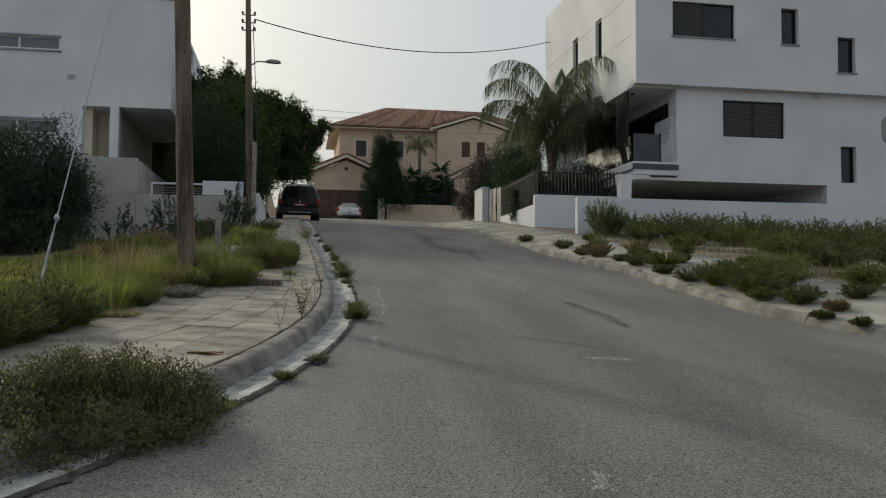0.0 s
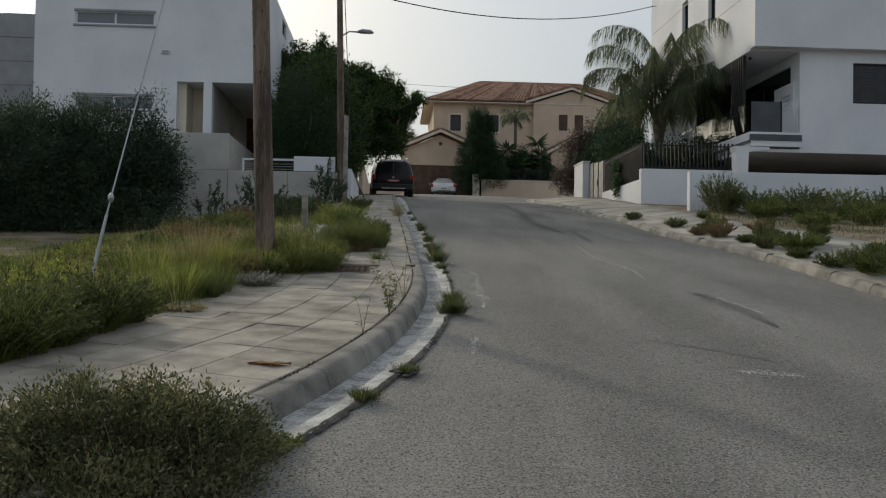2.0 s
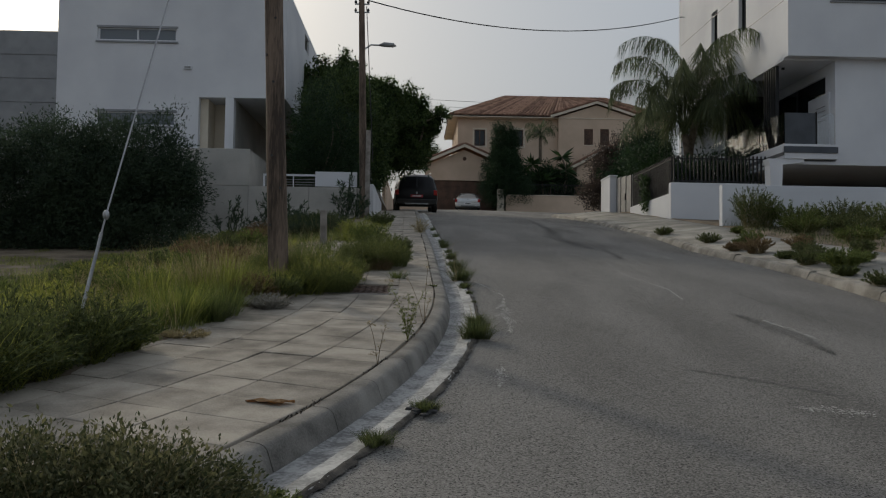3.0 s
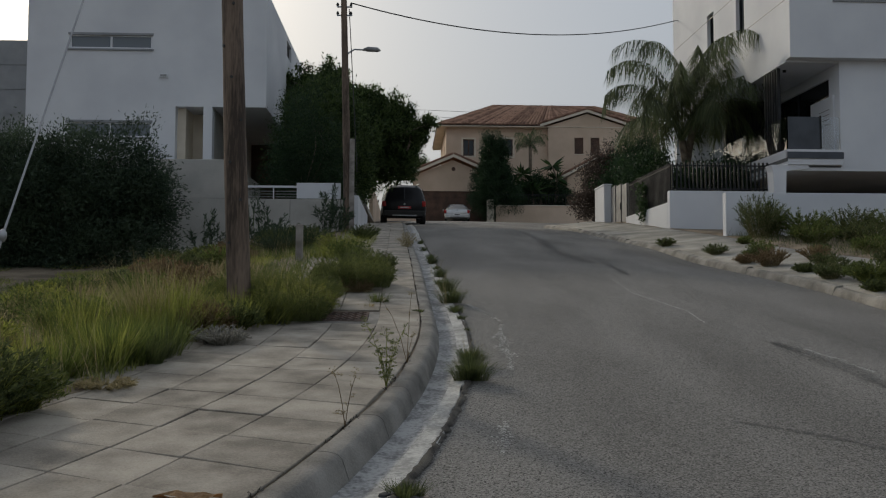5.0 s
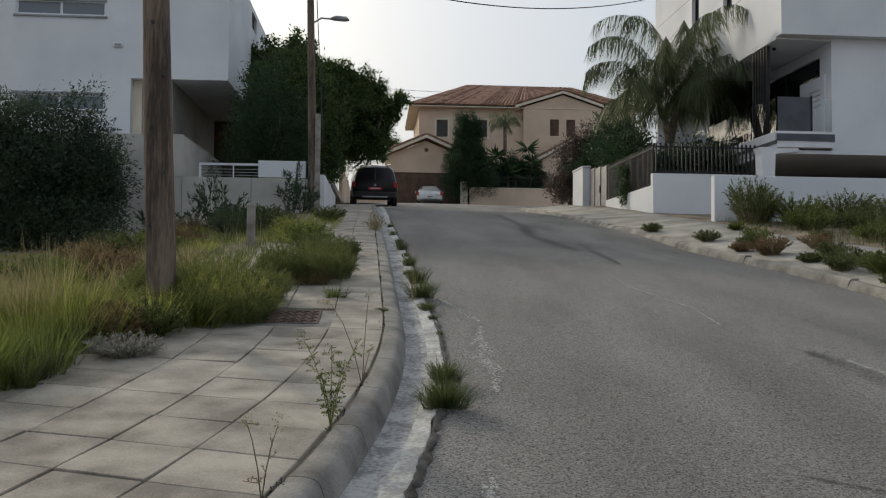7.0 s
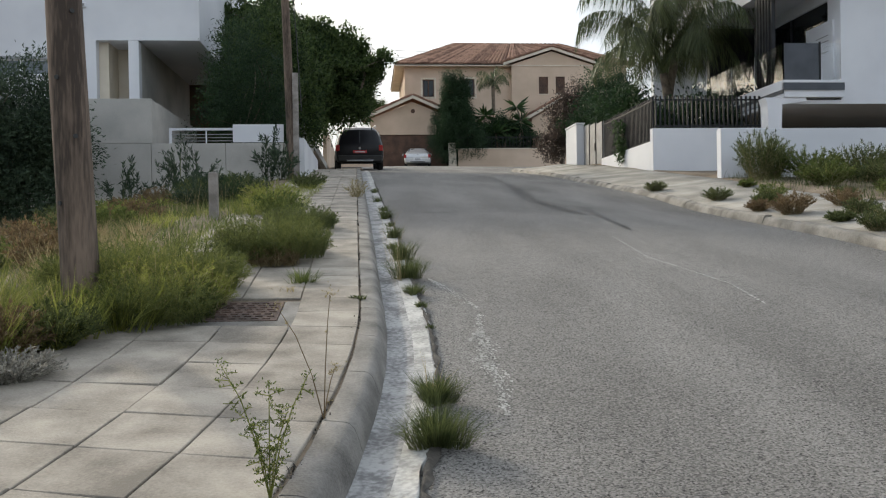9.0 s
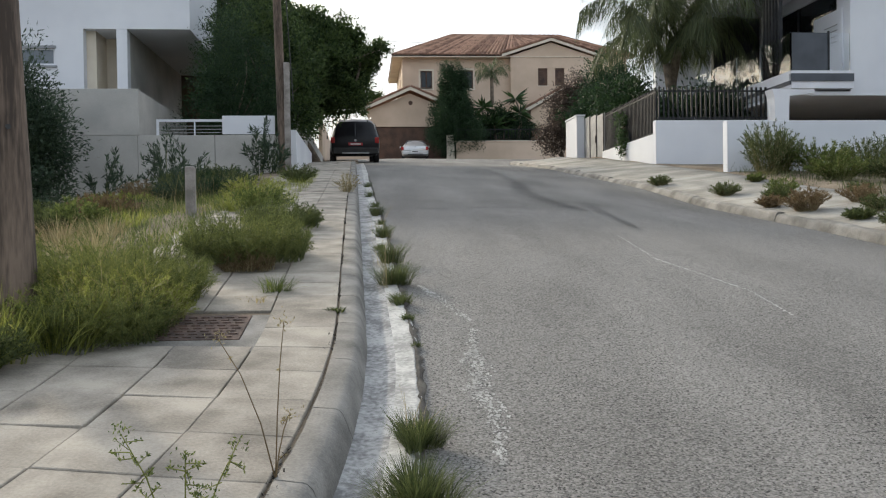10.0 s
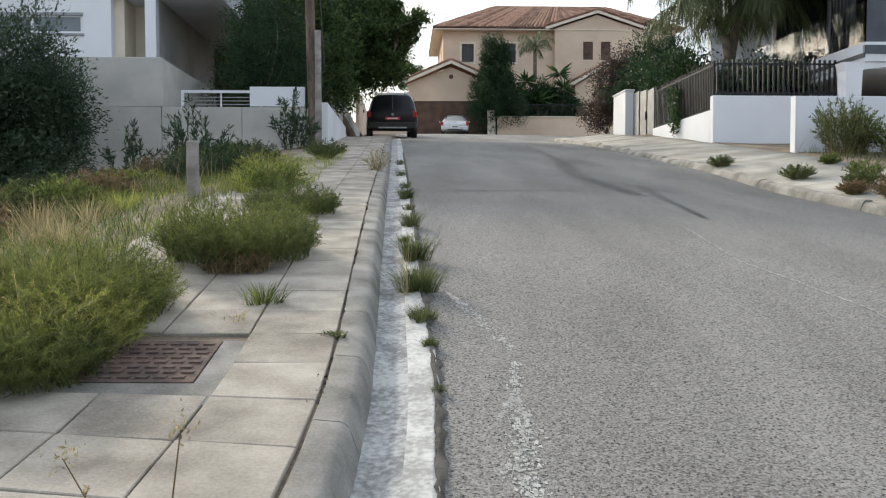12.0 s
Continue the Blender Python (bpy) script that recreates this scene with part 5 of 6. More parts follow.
grass_field("plot_grass", 26000, 7.6, 20, 6, 23.5, 0.2, WEED_DARK, "dark low weeds over the plot before the white wall", lambda u, v, d: (u > right_edge(v) + 2.0) & (d > -0.15), 0.008)
grass_field("plot_straw", 5000, 7.4, 20, 6, 23.5, 0.4, WEED_DRY, "dry stalks over the plot before the white wall", lambda u, v, d: (u > right_edge(v) + 2.0) & (d > 0.1), 0.005, 0.3)

# tall seeding grass beside the wooden pole
for u, v, h, n, m in ((-1.75, 10.4, 0.75, 90, WEED_DRY), (-1.5, 9.9, 0.6, 120, WEED_YELLOW), (-2.1, 9.6, 0.65, 110, WEED_YELLOW), (-2.3, 11.2, 0.7, 80, WEED_DRY), (-1.9, 12.4, 0.6, 80, WEED_DRY), (-1.5, 13.4, 0.6, 90, WEED_DRY), (-1.75, 14.6, 0.55, 80, WEED_DRY),
                      (-1.75, 15.4, 0.45, 120, WEED_YELLOW), (-0.85, 16.4, 0.5, 140, WEED_YELLOW), (-0.75, 18.0, 0.55, 120, WEED_YELLOW), (-1.3, 19.5, 0.6, 100, WEED_DRY), (-2.6, 8.6, 0.5, 130, WEED_YELLOW), (-1.6, 8.7, 0.45, 150, WEED_YELLOW), (-1.35, 9.2, 0.4, 140, WEED), (-3.0, 12.5, 0.55, 100, WEED_DRY), (-3.4, 10.2, 0.5, 120, WEED_YELLOW)):
    tuft(0.34, h if v < 11 else h * 0.62, n * 2, m, on_land(u, v), "tall seeding grass tuft beside the pavement", 0.005, "tall_grass", "tall grass tufts", 0.35)

for k in range(46):
    u, v = -1.6 - 2.6 * rng.random() ** 1.3, 12.2 + 11 * rng.random()
    tuft(0.3, 0.16 + 0.26 * rng.random(), 170, (WEED_DRY, WEED_DARK, WEED, WEED_DARK)[k % 4], on_land(u, v), "rank grass tuft on the bank behind the pavement", 0.006, "tall_grass", "tall grass tufts", 0.4)
for u, v, h in ((-1.05, 10.35, 0.42), (-1.45, 10.2, 0.6), (-0.8, 10.5, 0.34), (-1.75, 9.95, 0.66), (-1.35, 9.85, 0.42)):
    tuft(0.3, h, 220, WEED_DRY if h > 0.6 else WEED_YELLOW, on_land(u, v), "tall seeding grass tuft at the foot of the pole", 0.005, "tall_grass", "tall grass tufts", 0.35)
for k in range(26):
    u, v = -2.1 - 2.8 * rng.random(), 8.5 + 14 * rng.random()
    weed(0.3 + 0.25 * rng.random(), 0.22 + 0.22 * rng.random(), 130, 34, 0.045, 0.24, (WEED, WEED_DARK, WEED_RED, WEED_YELLOW)[k % 4], WEED_DARK, label="bushy weed on the bank behind the pavement", name="weed_bush", at=on_land(u, v))
for k in range(14):
    u, v = -1.5 - 1.2 * rng.random(), 18.5 + 4.5 * rng.random()
    weed(0.35 + 0.2 * rng.random(), 0.4 + 0.2 * rng.random(), 150, 36, 0.036, 0.24, (LEAF_CYPRESS, WEED_DARK, LEAF_OLIVE)[k % 3], WEED_DARK, label="dark tangled weed bush below the garden wall", name="weed_bush", at=on_land(u, v))
# feathery weed bushes on and beside the left pavement
GREEN_BUSH = "feathery green weed bush spilling over the pavement"
weed(0.76, 0.50, 1400, 100, 0.020, 0.11, FEATHER, FEATHER, label=GREEN_BUSH, name="weed_bush", at=on_land(-0.92, 11.55), oval=1.0, foot_share=0.8, loose=0.8)
weed(0.52, 0.42, 700, 90, 0.020, 0.11, WEED_YELLOW, WEED_DRY, label="yellow-green feathery weed bush by the pole", name="weed_bush", at=on_land(-0.72, 11.05), foot_share=0.8, loose=0.8)
weed(0.6, 0.38, 600, 80, 0.022, 0.11, FEATHER, WEED_DRY, label=GREEN_BUSH, name="weed_bush", at=on_land(-1.55, 10.7), foot_share=0.8, loose=0.8)
weed(0.42, 0.38, 600, 90, 0.020, 0.11, FEATHER, WEED_DARK, label=GREEN_BUSH, name="weed_bush", at=on_land(-0.66, 10.72), foot_share=0.8, loose=0.8)
weed(0.55, 0.52, 1000, 80, 0.020, 0.13, FEATHER, WEED_DARK, label="green and reddish weed bush on the pavement slabs", name="weed_bush", at=on_land(-0.22, 13.0), oval=1.3, foot_share=0.8, loose=0.8)
weed(0.24, 0.24, 260, 50, 0.020, 0.14, WEED_RED, WEED_DRY, label="dry reddish weed bush on the pavement slabs", name="weed_bush", at=on_land(-0.16, 12.62), foot_share=0.8, loose=0.8)
weed(0.45, 0.34, 520, 60, 0.022, 0.16, WEED_DARK, WEED, label="dark green weed bush on the pavement", name="weed_bush", at=on_land(-0.12, 14.9), oval=1.2, foot_share=0.8, loose=0.8)
weed(0.4, 0.36, 160, 36, 0.034, 0.22, WEED, WEED, label=GREEN_BUSH, name="weed_bush", at=on_land(-0.5, 16.2))
weed(0.45, 0.4, 160, 36, 0.034, 0.22, WEED_YELLOW, WEED_DRY, label="yellow-green weed bush at the pavement edge", name="weed_bush", at=on_land(-0.75, 17.6))
weed(0.4, 0.38, 130, 30, 0.04, 0.25, WEED_DARK, WEED, label="dark green weed bush near the lamp pole", name="weed_bush", at=on_land(-0.55, 22.5))
for u, v, r, h, m in ((-1.85, 7.3, 0.5, 0.48, WEED_DARK), (-2.3, 7.0, 0.65, 0.55, WEED_DARK), (-2.0, 6.4, 0.5, 0.5, WEED_DARK), (-2.9, 6.4, 0.7, 0.6, WEED_DARK), (-2.6, 7.9, 0.5, 0.4, WEED_YELLOW), (-3.6, 7.4, 0.7, 0.5, WEED), (-2.5, 5.6, 0.6, 0.5, WEED_DARK), (-3.4, 9.0, 0.6, 0.4, WEED_YELLOW), (-2.4, 10.2, 0.5, 0.42, WEED)):
    weed(r, h, int(260 * r / 0.5), 36, 0.036, 0.25, m, WEED_YELLOW, label="bushy green weeds at the edge of the pavement", name="weed_bush", at=on_land(u, v))
for k, (v, back, r, h, m) in enumerate(((5.7, 1.95, 0.3, 0.34, WEED_DARK), (6.2, 2.0, 0.3, 0.36, WEED), (6.7, 1.95, 0.28, 0.34, WEED_DARK), (7.15, 1.98, 0.3, 0.4, WEED_DARK), (7.55, 2.0, 0.26, 0.3, WEED), (10.15, 1.72, 0.26, 0.26, WEED_DARK), (9.95, 1.9, 0.26, 0.3, WEED_RED))):
    u = float(left_edge(v)) - back
    weed(r, h, 240, 44, 0.024, 0.26, m, WEED_YELLOW, label="rounded weed clump at the pavement edge", name="weed_bush", at=on_land(u, v))
for v, back, r, h, m in ((7.95, 2.4, 0.26, 0.26, WEED_DARK), (8.4, 2.25, 0.26, 0.32, GRASS), (8.8, 2.1, 0.28, 0.36, GRASS), (8.65, 2.6, 0.34, 0.34, WEED_YELLOW), (9.15, 2.2, 0.28, 0.34, GRASS), (9.35, 2.6, 0.34, 0.34, GRASS), (9.7, 2.3, 0.28, 0.36, WEED_YELLOW), (10.0, 2.55, 0.3, 0.42, GRASS), (8.1, 2.8, 0.34, 0.28, WEED_YELLOW), (9.0, 3.1, 0.4, 0.3, WEED_RED), (8.9, 1.92, 0.22, 0.22, WEED_DARK)):
    tuft(r, h, 700, m, on_land(float(left_edge(v)) - back, v), "dense fine-bladed green grass clump at the pavement edge", 0.0042, "grass_clump", "tall grass tufts", 0.2)
weed(0.24, 0.17, 230, 26, 0.016, 0.4, SILVER, SILVER, label="dry silver-grey dwarf bush at the pavement edge", name="dry_bush", at=on_land(-1.02, 9.55), thick=0.004)
weed(0.2, 0.08, 120, 16, 0.02, 0.3, WEED_DRY, WEED_DRY, label="dry creeping twigs at the pavement edge", name="dry_bush", at=on_land(-1.38, 8.1), thick=0.004)
# the grey-green bush over the kerb at the corner
def low_shrub(lumps, clumps, per, leaf, mat, label, foot):
    """A low woody shrub: many small leaves gathered on uneven lumps, thin twigs standing out of them."""
    t = thing("kerb_shrub", foot, label, "shrub", "kerb shrubs")
    at, out = crown_points(lumps, clumps, per, 0.028)
    out[:, 2] += 0.35
    n = len(at)
    L = leaf * (0.5 + rng.random(n))
    part("foliage", mesh_of("foliage", *leaves(at, out, L, L * 0.42)), mat, t)
    k = 420
    a = np.array([lumps[x][0] for x in rng.integers(0, len(lumps), k)])
    r = np.array(lumps[0][1])
    d = unit(rng.normal(size=(k, 3)) + np.array([0, 0, 0.5]))
    tip = a + d * r * (0.8 + 0.5 * rng.random((k, 1)))
    low = np.array(foot) + (a - np.array(foot)) * np.array([0.7, 0.7, 0]) + rng.normal(size=(k, 3)) * np.array([0.08, 0.08, 0])
    tagged(part("twig", mesh_of("twig", *blades(low, tip - low, np.linalg.norm(tip - low, axis=1), 0.005, 0.15)), WEED_DRY, t), kind="stuff")
    return t


KERB_SHRUB = "woody dark olive shrub sprawling over the kerb"
low_shrub([((-0.66, 4.66, 0.97), (0.34, 0.34, 0.25)), ((-0.95, 4.55, 0.98), (0.32, 0.34, 0.24)), ((-0.48, 4.75, 0.90), (0.24, 0.3, 0.18)), ((-0.85, 4.25, 0.83), (0.40, 0.3, 0.17)), ((-0.42, 4.45, 0.80), (0.2, 0.25, 0.11))], 1900, 30, 0.021, SHRUB_LEAF, KERB_SHRUB, (-0.75, 4.55, float(lie(-0.75, 4.55))))
low_shrub([((-1.30, 4.40, 0.90), (0.36, 0.34, 0.24)), ((-1.66, 4.25, 0.86), (0.36, 0.34, 0.22)), ((-1.20, 3.98, 0.79), (0.34, 0.3, 0.17)), ((-1.60, 3.85, 0.76), (0.38, 0.35, 0.18)), ((-2.05, 4.1, 0.82), (0.38, 0.38, 0.22))], 1900, 30, 0.021, SHRUB_LEAF, KERB_SHRUB, (-1.5, 4.2, float(lie(-1.5, 4.2))))
weed(0.22, 0.05, 120, 30, 0.02, 0.3, WEED, WEED_DRY, label="creeping moss-green weed in the gutter", name="gutter_creeper", at=(-0.3, 5.05, float(lie(-0.3, 5.05)) + 0.015))

# tufts in the gutter
for u, v, r, h, n in ((0.85, 17.05, 0.15, 0.17, 160), (0.88, 16.0, 0.08, 0.1, 70), (0.89, 14.95, 0.13, 0.16, 150), (0.91, 13.5, 0.16, 0.20, 220), (0.92, 12.6, 0.20, 0.20, 260), (0.93, 11.95, 0.13, 0.12, 150), (0.96, 11.5, 0.06, 0.06, 60), (0.98, 10.9, 0.05, 0.04, 40), (0.90, 9.47, 0.15, 0.16, 260), (0.86, 8.95, 0.19, 0.17, 360), (0.14, 5.94, 0.14, 0.12, 200), (0.40, 6.62, 0.13, 0.09, 160), (0.85, 18.4, 0.1, 0.1, 80), (0.78, 20.5, 0.12, 0.14, 80), (0.76, 23.0, 0.12, 0.14, 80), (0.84, 14.2, 0.08, 0.1, 80)):
    tuft(r, h * (0.8 + 0.4 * rng.random()), n * 3, WEED_DARK, (u, v, float(lie(u, v)) + 0.012), "small dark green grass tuft rooted in the gutter", 0.0034)
for u, v, h in ((0.86, 12.5, 0.4), (0.84, 13.4, 0.5), (0.87, 9.5, 0.3), (0.83, 15.0, 0.4)):
    tuft(0.1, h, 12, WEED_DRY, (u, v, float(lie(u, v)) + 0.012), "thin dry straw stalks in the gutter", 0.004, "straw_tuft")

# weeds in the joints of the pavement
tuft(0.17, 0.15, 170, WEED, on_land(0.12, 11.85), "green grass tuft with dry straw beside the manhole", 0.006, "grass_tuft", "pavement weeds")
tuft(0.24, 0.06, 60, WEED_DRY, on_land(0.02, 11.6), "dry straw lying beside the manhole", 0.005, "straw_tuft", "pavement weeds", 1.2)
tuft(0.09, 0.05, 90, WEED_DARK, on_land(0.53, 11.28), "small dark star-shaped weed in the kerb joint", 0.008, "star_weed", "pavement weeds", 0.9)
weed(0.24, 0.36, 70, 12, 0.03, 0.3, WEED_DRY, WEED_DRY, label="dry grey-brown weed at the kerb", name="dry_weed", at=on_land(0.42, 20.0))


def stalk_weed(at, stalks, label, mat=WEED_RED):
    """Thin tall stalks with a few small leaves and seed heads."""
    t = thing("stalk_weed", (0, 0, 0), label, "weed", "pavement weeds")
    bm = bmesh.new()
    p, w = [], []
    for du, dv, h, leafy_part in stalks:
        pts = [(0.0, 0.0, 0.0), (du * 0.25, dv * 0.25, h * 0.4), (du * 0.6, dv * 0.6, h * 0.75), (du, dv, h)]
        tube(bm, pts, [0.0026, 0.0022, 0.0018, 0.0012], 5)
        for k in range(leafy_part):
            s = 0.2 + 0.8 * rng.random()
            c = np.array([du * s**1.4, dv * s**1.4, h * s])
            e = unit(rng.normal(size=3)) * np.array([1, 1, 0.6]) * 0.05
            tube(bm, [c, c + e], [0.0015, 0.001], 4)
            for _ in range(9):
                p.append(c + e * (0.4 + 0.6 * rng.random()))
                w.append(rng.normal(size=3) + np.array([0, 0, 0.6]))
        for _ in range(34):
            p.append(np.array([du, dv, h]) + rng.normal(size=3) * 0.015)
            w.append(rng.normal(size=3) + np.array([0, 0, 1.0]))
    part("stalk", bm, mat, t)
    p, w = np.array(p), np.array(w)
    part("foliage", mesh_of("foliage", *leaves(p, w, 0.012, 0.0045)), WEED if mat is WEED_YELLOW else WEED_DRY, t)
    t.location = at


stalk_weed(on_land(0.41, 8.95), [(-0.18, 0.05, 0.45, 1), (0.03, 0.05, 0.5, 1), (0.05, -0.02, 0.22, 5)], "thin dry weed stalks growing from the kerb joint")
stalk_weed(on_land(0.28, 8.22), [(-0.14, 0.0, 0.42, 24), (0.0, 0.02, 0.34, 26), (0.12, 0.03, 0.38, 22), (-0.05, -0.03, 0.25, 24), (0.06, -0.04, 0.28, 22)], "bushy thin weed growing from the kerb joint", WEED_YELLOW)
stalk_weed(on_land(0.09, 7.32), [(-0.06, 0.02, 0.28, 4), (0.05, 0.03, 0.26, 4)], "thin dry weed stalks growing from the kerb joint")

# clumps on the far pavement and plot
for u, v, r, h, m, s in ((6.72, 17.4, 0.34, 0.36, WEED_RED, 150), (7.1, 18.9, 0.28, 0.22, WEED_DARK, 130), (6.75, 16.2, 0.2, 0.16, WEED_DARK, 90), (6.95, 14.6, 0.42, 0.34, WEED, 210), (6.62, 13.9, 0.2, 0.18, WEED_DARK, 90), (7.4, 14.9, 0.22, 0.22, WEED_DARK, 90), (6.85, 12.2, 0.55, 0.44, WEED_DARK, 300), (7.35, 11.6, 0.6, 0.42, WEED_DARK, 300),
                         (6.9, 11.3, 0.5, 0.36, WEED_DARK, 260), (7.9, 12.4, 0.6, 0.45, WEED, 260), (6.95, 10.3, 0.34, 0.28, WEED_DARK, 160), (7.75, 10.2, 0.26, 0.22, WEED_DARK, 110), (6.62, 9.3, 0.14, 0.1, WEED_DARK, 70), (6.72, 8.7, 0.14, 0.1, WEED_DARK, 70), (8.6, 9.6, 0.7, 0.5, WEED, 260), (8.5, 11.0, 0.5, 0.36, WEED, 200)):
    weed(r, h, s, 40, 0.036, 0.24, m, WEED_YELLOW if m is not WEED_RED else WEED_DRY, label="dark bushy weed growing through the pale pavement slabs", name="weed_bush", at=on_land(u, v))
for k, (u, v) in enumerate(((6.8, 20.2), (7.5, 19.6), (7.3, 16.6), (7.0, 15.6), (7.6, 17.6), (8.0, 16.0), (7.7, 13.6), (8.2, 13.9), (6.66, 15.2), (6.6, 18.2), (7.2, 13.1), (6.7, 10.8), (8.1, 18.4), (6.62, 12.9), (7.0, 9.6), (6.5, 22.6), (7.9, 21.4))):
    r = 0.14 + 0.16 * rng.random()
    weed(r, r * 0.95, 110, 34, 0.034, 0.24, (WEED_DARK, WEED, WEED_DARK, WEED_DARK, WEED_RED)[k % 5], WEED_DRY, label="small bushy weed growing through the pale pavement slabs", name="weed_bush", at=on_land(u, v))
for u, v, r, h, m in ((8.75, 22.7, 0.6, 1.15, WEED_DARK), (9.2, 23.0, 0.5, 1.0, WEED), (9.9, 22.6, 0.7, 0.75, WEED), (10.8, 22.3, 0.8, 0.85, WEED_DARK), (11.7, 22.0, 0.8, 0.85, WEED), (12.6, 21.6, 0.8, 0.85, WEED_DARK), (13.5, 22.0, 0.8, 0.8, WEED), (10.3, 20.6, 0.7, 0.6, WEED_DARK), (11.3, 20.0, 0.7, 0.6, WEED), (14.6, 21.4, 0.8, 0.8, WEED_DARK),
                      (9.4, 21.2, 0.6, 0.5, WEED), (12.2, 18.8, 0.8, 0.75, WEED_DARK), (13.3, 18.2, 0.9, 0.85, WEED_DARK), (11.0, 17.6, 0.7, 0.55, WEED), (12.0, 16.5, 0.8, 0.7, WEED_DARK), (10.2, 15.5, 0.7, 0.5, WEED_DARK), (13.0, 15.0, 0.9, 0.8, WEED_DARK), (11.2, 13.6, 0.8, 0.6, WEED_DARK), (9.6, 13.4, 0.7, 0.5, WEED_DARK), (16.0, 21.0, 0.9, 0.9, WEED), (15.2, 18.0, 0.9, 0.8, WEED_DARK), (9.3, 18.6, 0.5, 0.36, WEED)):
    weed(r, h, int(230 * r), 44, 0.06, 0.22, m, WEED_DRY, label="tall bushy weeds before the white garden wall", name="weed_bush", category="weed", group="plot weeds", at=on_land(u, v), thick=0.004)

# oleander-like plants before the grey garden wall
for u, v, h, n in ((-4.75, 24.6, 1.35, 8), (-4.3, 24.3, 1.15, 6), (-3.35, 24.4, 1.5, 14), (-3.75, 24.9, 0.95, 5), (-1.75, 26.6, 1.5, 18), (-1.35, 26.2, 1.1, 14), (-3.0, 24.7, 1.2, 7)):
    weed(0.42, h, n, 46, 0.12, 0.2, LEAF_OLIVE, WEED_DARK, label="upright oleander shoots before the grey wall", name="oleander", category="shrub", group="oleanders", at=on_land(u, v), spread=0.9, thick=0.006)

# shrubs and trees, left side
tree("shrub_tree", on_land(-7.6, 24.9), (-7.5, 24.9, 4.0), [((-7.6, 24.9, 4.7), (1.9, 1.2, 1.5)), ((-9.4, 24.6, 4.7), (1.7, 1.2, 1.4)), ((-6.2, 24.8, 4.3), (0.85, 0.8, 1.1)), ((-8.0, 24.5, 3.8), (2.3, 1.0, 0.9)), ((-7.4, 24.3, 2.9), (2.2, 0.9, 0.8)), ((-9.6, 24.3, 3.0), (1.6, 0.9, 0.9))], 3600, 40, 0.13, 0.095, LEAF_OLIVE, "broad grey-green feathery shrub before the garden wall", 0.09, "shrub", width=0.3)
tree("shrub_tree", on_land(-11.6, 23.8), (-11.6, 23.8, 4.0), [((-11.6, 23.8, 4.6), (1.6, 1.2, 1.5)), ((-11.6, 23.6, 3.1), (1.7, 1.0, 0.9))], 1400, 40, 0.13, 0.095, LEAF_OLIVE, "broad grey-green feathery shrub before the garden wall", 0.09, "shrub", width=0.3)
SHOOTS = [((u, 38.4 + 0.5 * math.sin(9 * u), top - 0.75 * k), (0.24 + 0.08 * k, 0.34, 0.72 * k)) for u, top, k in ((-5.0, 10.9, 0.8), (-4.5, 11.1, 0.9), (-3.95, 11.55, 1.1), (-3.4, 11.3, 1.0), (-2.8, 11.7, 1.2), (-2.4, 11.2, 1.0), (-1.95, 10.7, 1.0), (-1.5, 10.55, 0.9), (-1.05, 10.5, 0.9), (-0.55, 10.3, 0.8), (-0.05, 10.25, 0.8), (0.4, 9.8, 0.7), (0.75, 9.2, 0.6), (1.3, 9.2, 0.3))]
tree("street_tree", (-1.0, 38.7, float(land(-1.0, 38.7))), (-1.2, 38.7, 6.8), SHOOTS + [((-2.9, 38.4, 9.0), (1.8, 1.8, 1.7)), ((-4.1, 38.4, 9.3), (0.9, 1.2, 1.4)), ((-0.9, 38.3, 8.6), (1.3, 1.6, 1.5)), ((0.25, 38.4, 8.3), (0.8, 1.1, 1.1)), ((-1.7, 37.8, 7.3), (1.6, 1.4, 1.0)), ((0.05, 38.0, 7.2), (0.8, 1.0, 0.6)), ((-3.2, 37.6, 7.0), (1.3, 1.2, 1.3)), ((0.9, 38.3, 8.6), (0.5, 0.5, 0.35))], 4000, 34, 0.11, 0.135, LEAF_DARK, "dense dark green broad-leaved tree over the pavement", 0.16, width=0.42)
tree("garden_tree", (-3.0, 30.6, float(land(-3.0, 30.6))), (-2.95, 30.6, 5.2), [((-2.9, 30.6, 6.7), (1.15, 1.0, 1.7)), ((-2.3, 30.8, 5.6), (0.9, 0.9, 1.0)), ((-3.4, 30.6, 5.5), (0.8, 0.8, 0.9))], 900, 34, 0.12, 0.10, LEAF_CYPRESS, "dark grey-green garden tree behind the garden wall", 0.07, width=0.18)
tree("garden_tree", (-2.2, 33.5, float(land(-2.2, 33.5))), (-2.2, 33.5, 6.0), [((-2.5, 33.8, 7.6), (1.6, 1.3, 2.0)), ((-1.6, 33.9, 6.4), (0.9, 1.0, 1.2)), ((-3.4, 34.6, 6.6), (1.2, 1.2, 1.5))], 1200, 30, 0.14, 0.12, LEAF_DARK, "dark green garden tree beside the carport", 0.09)

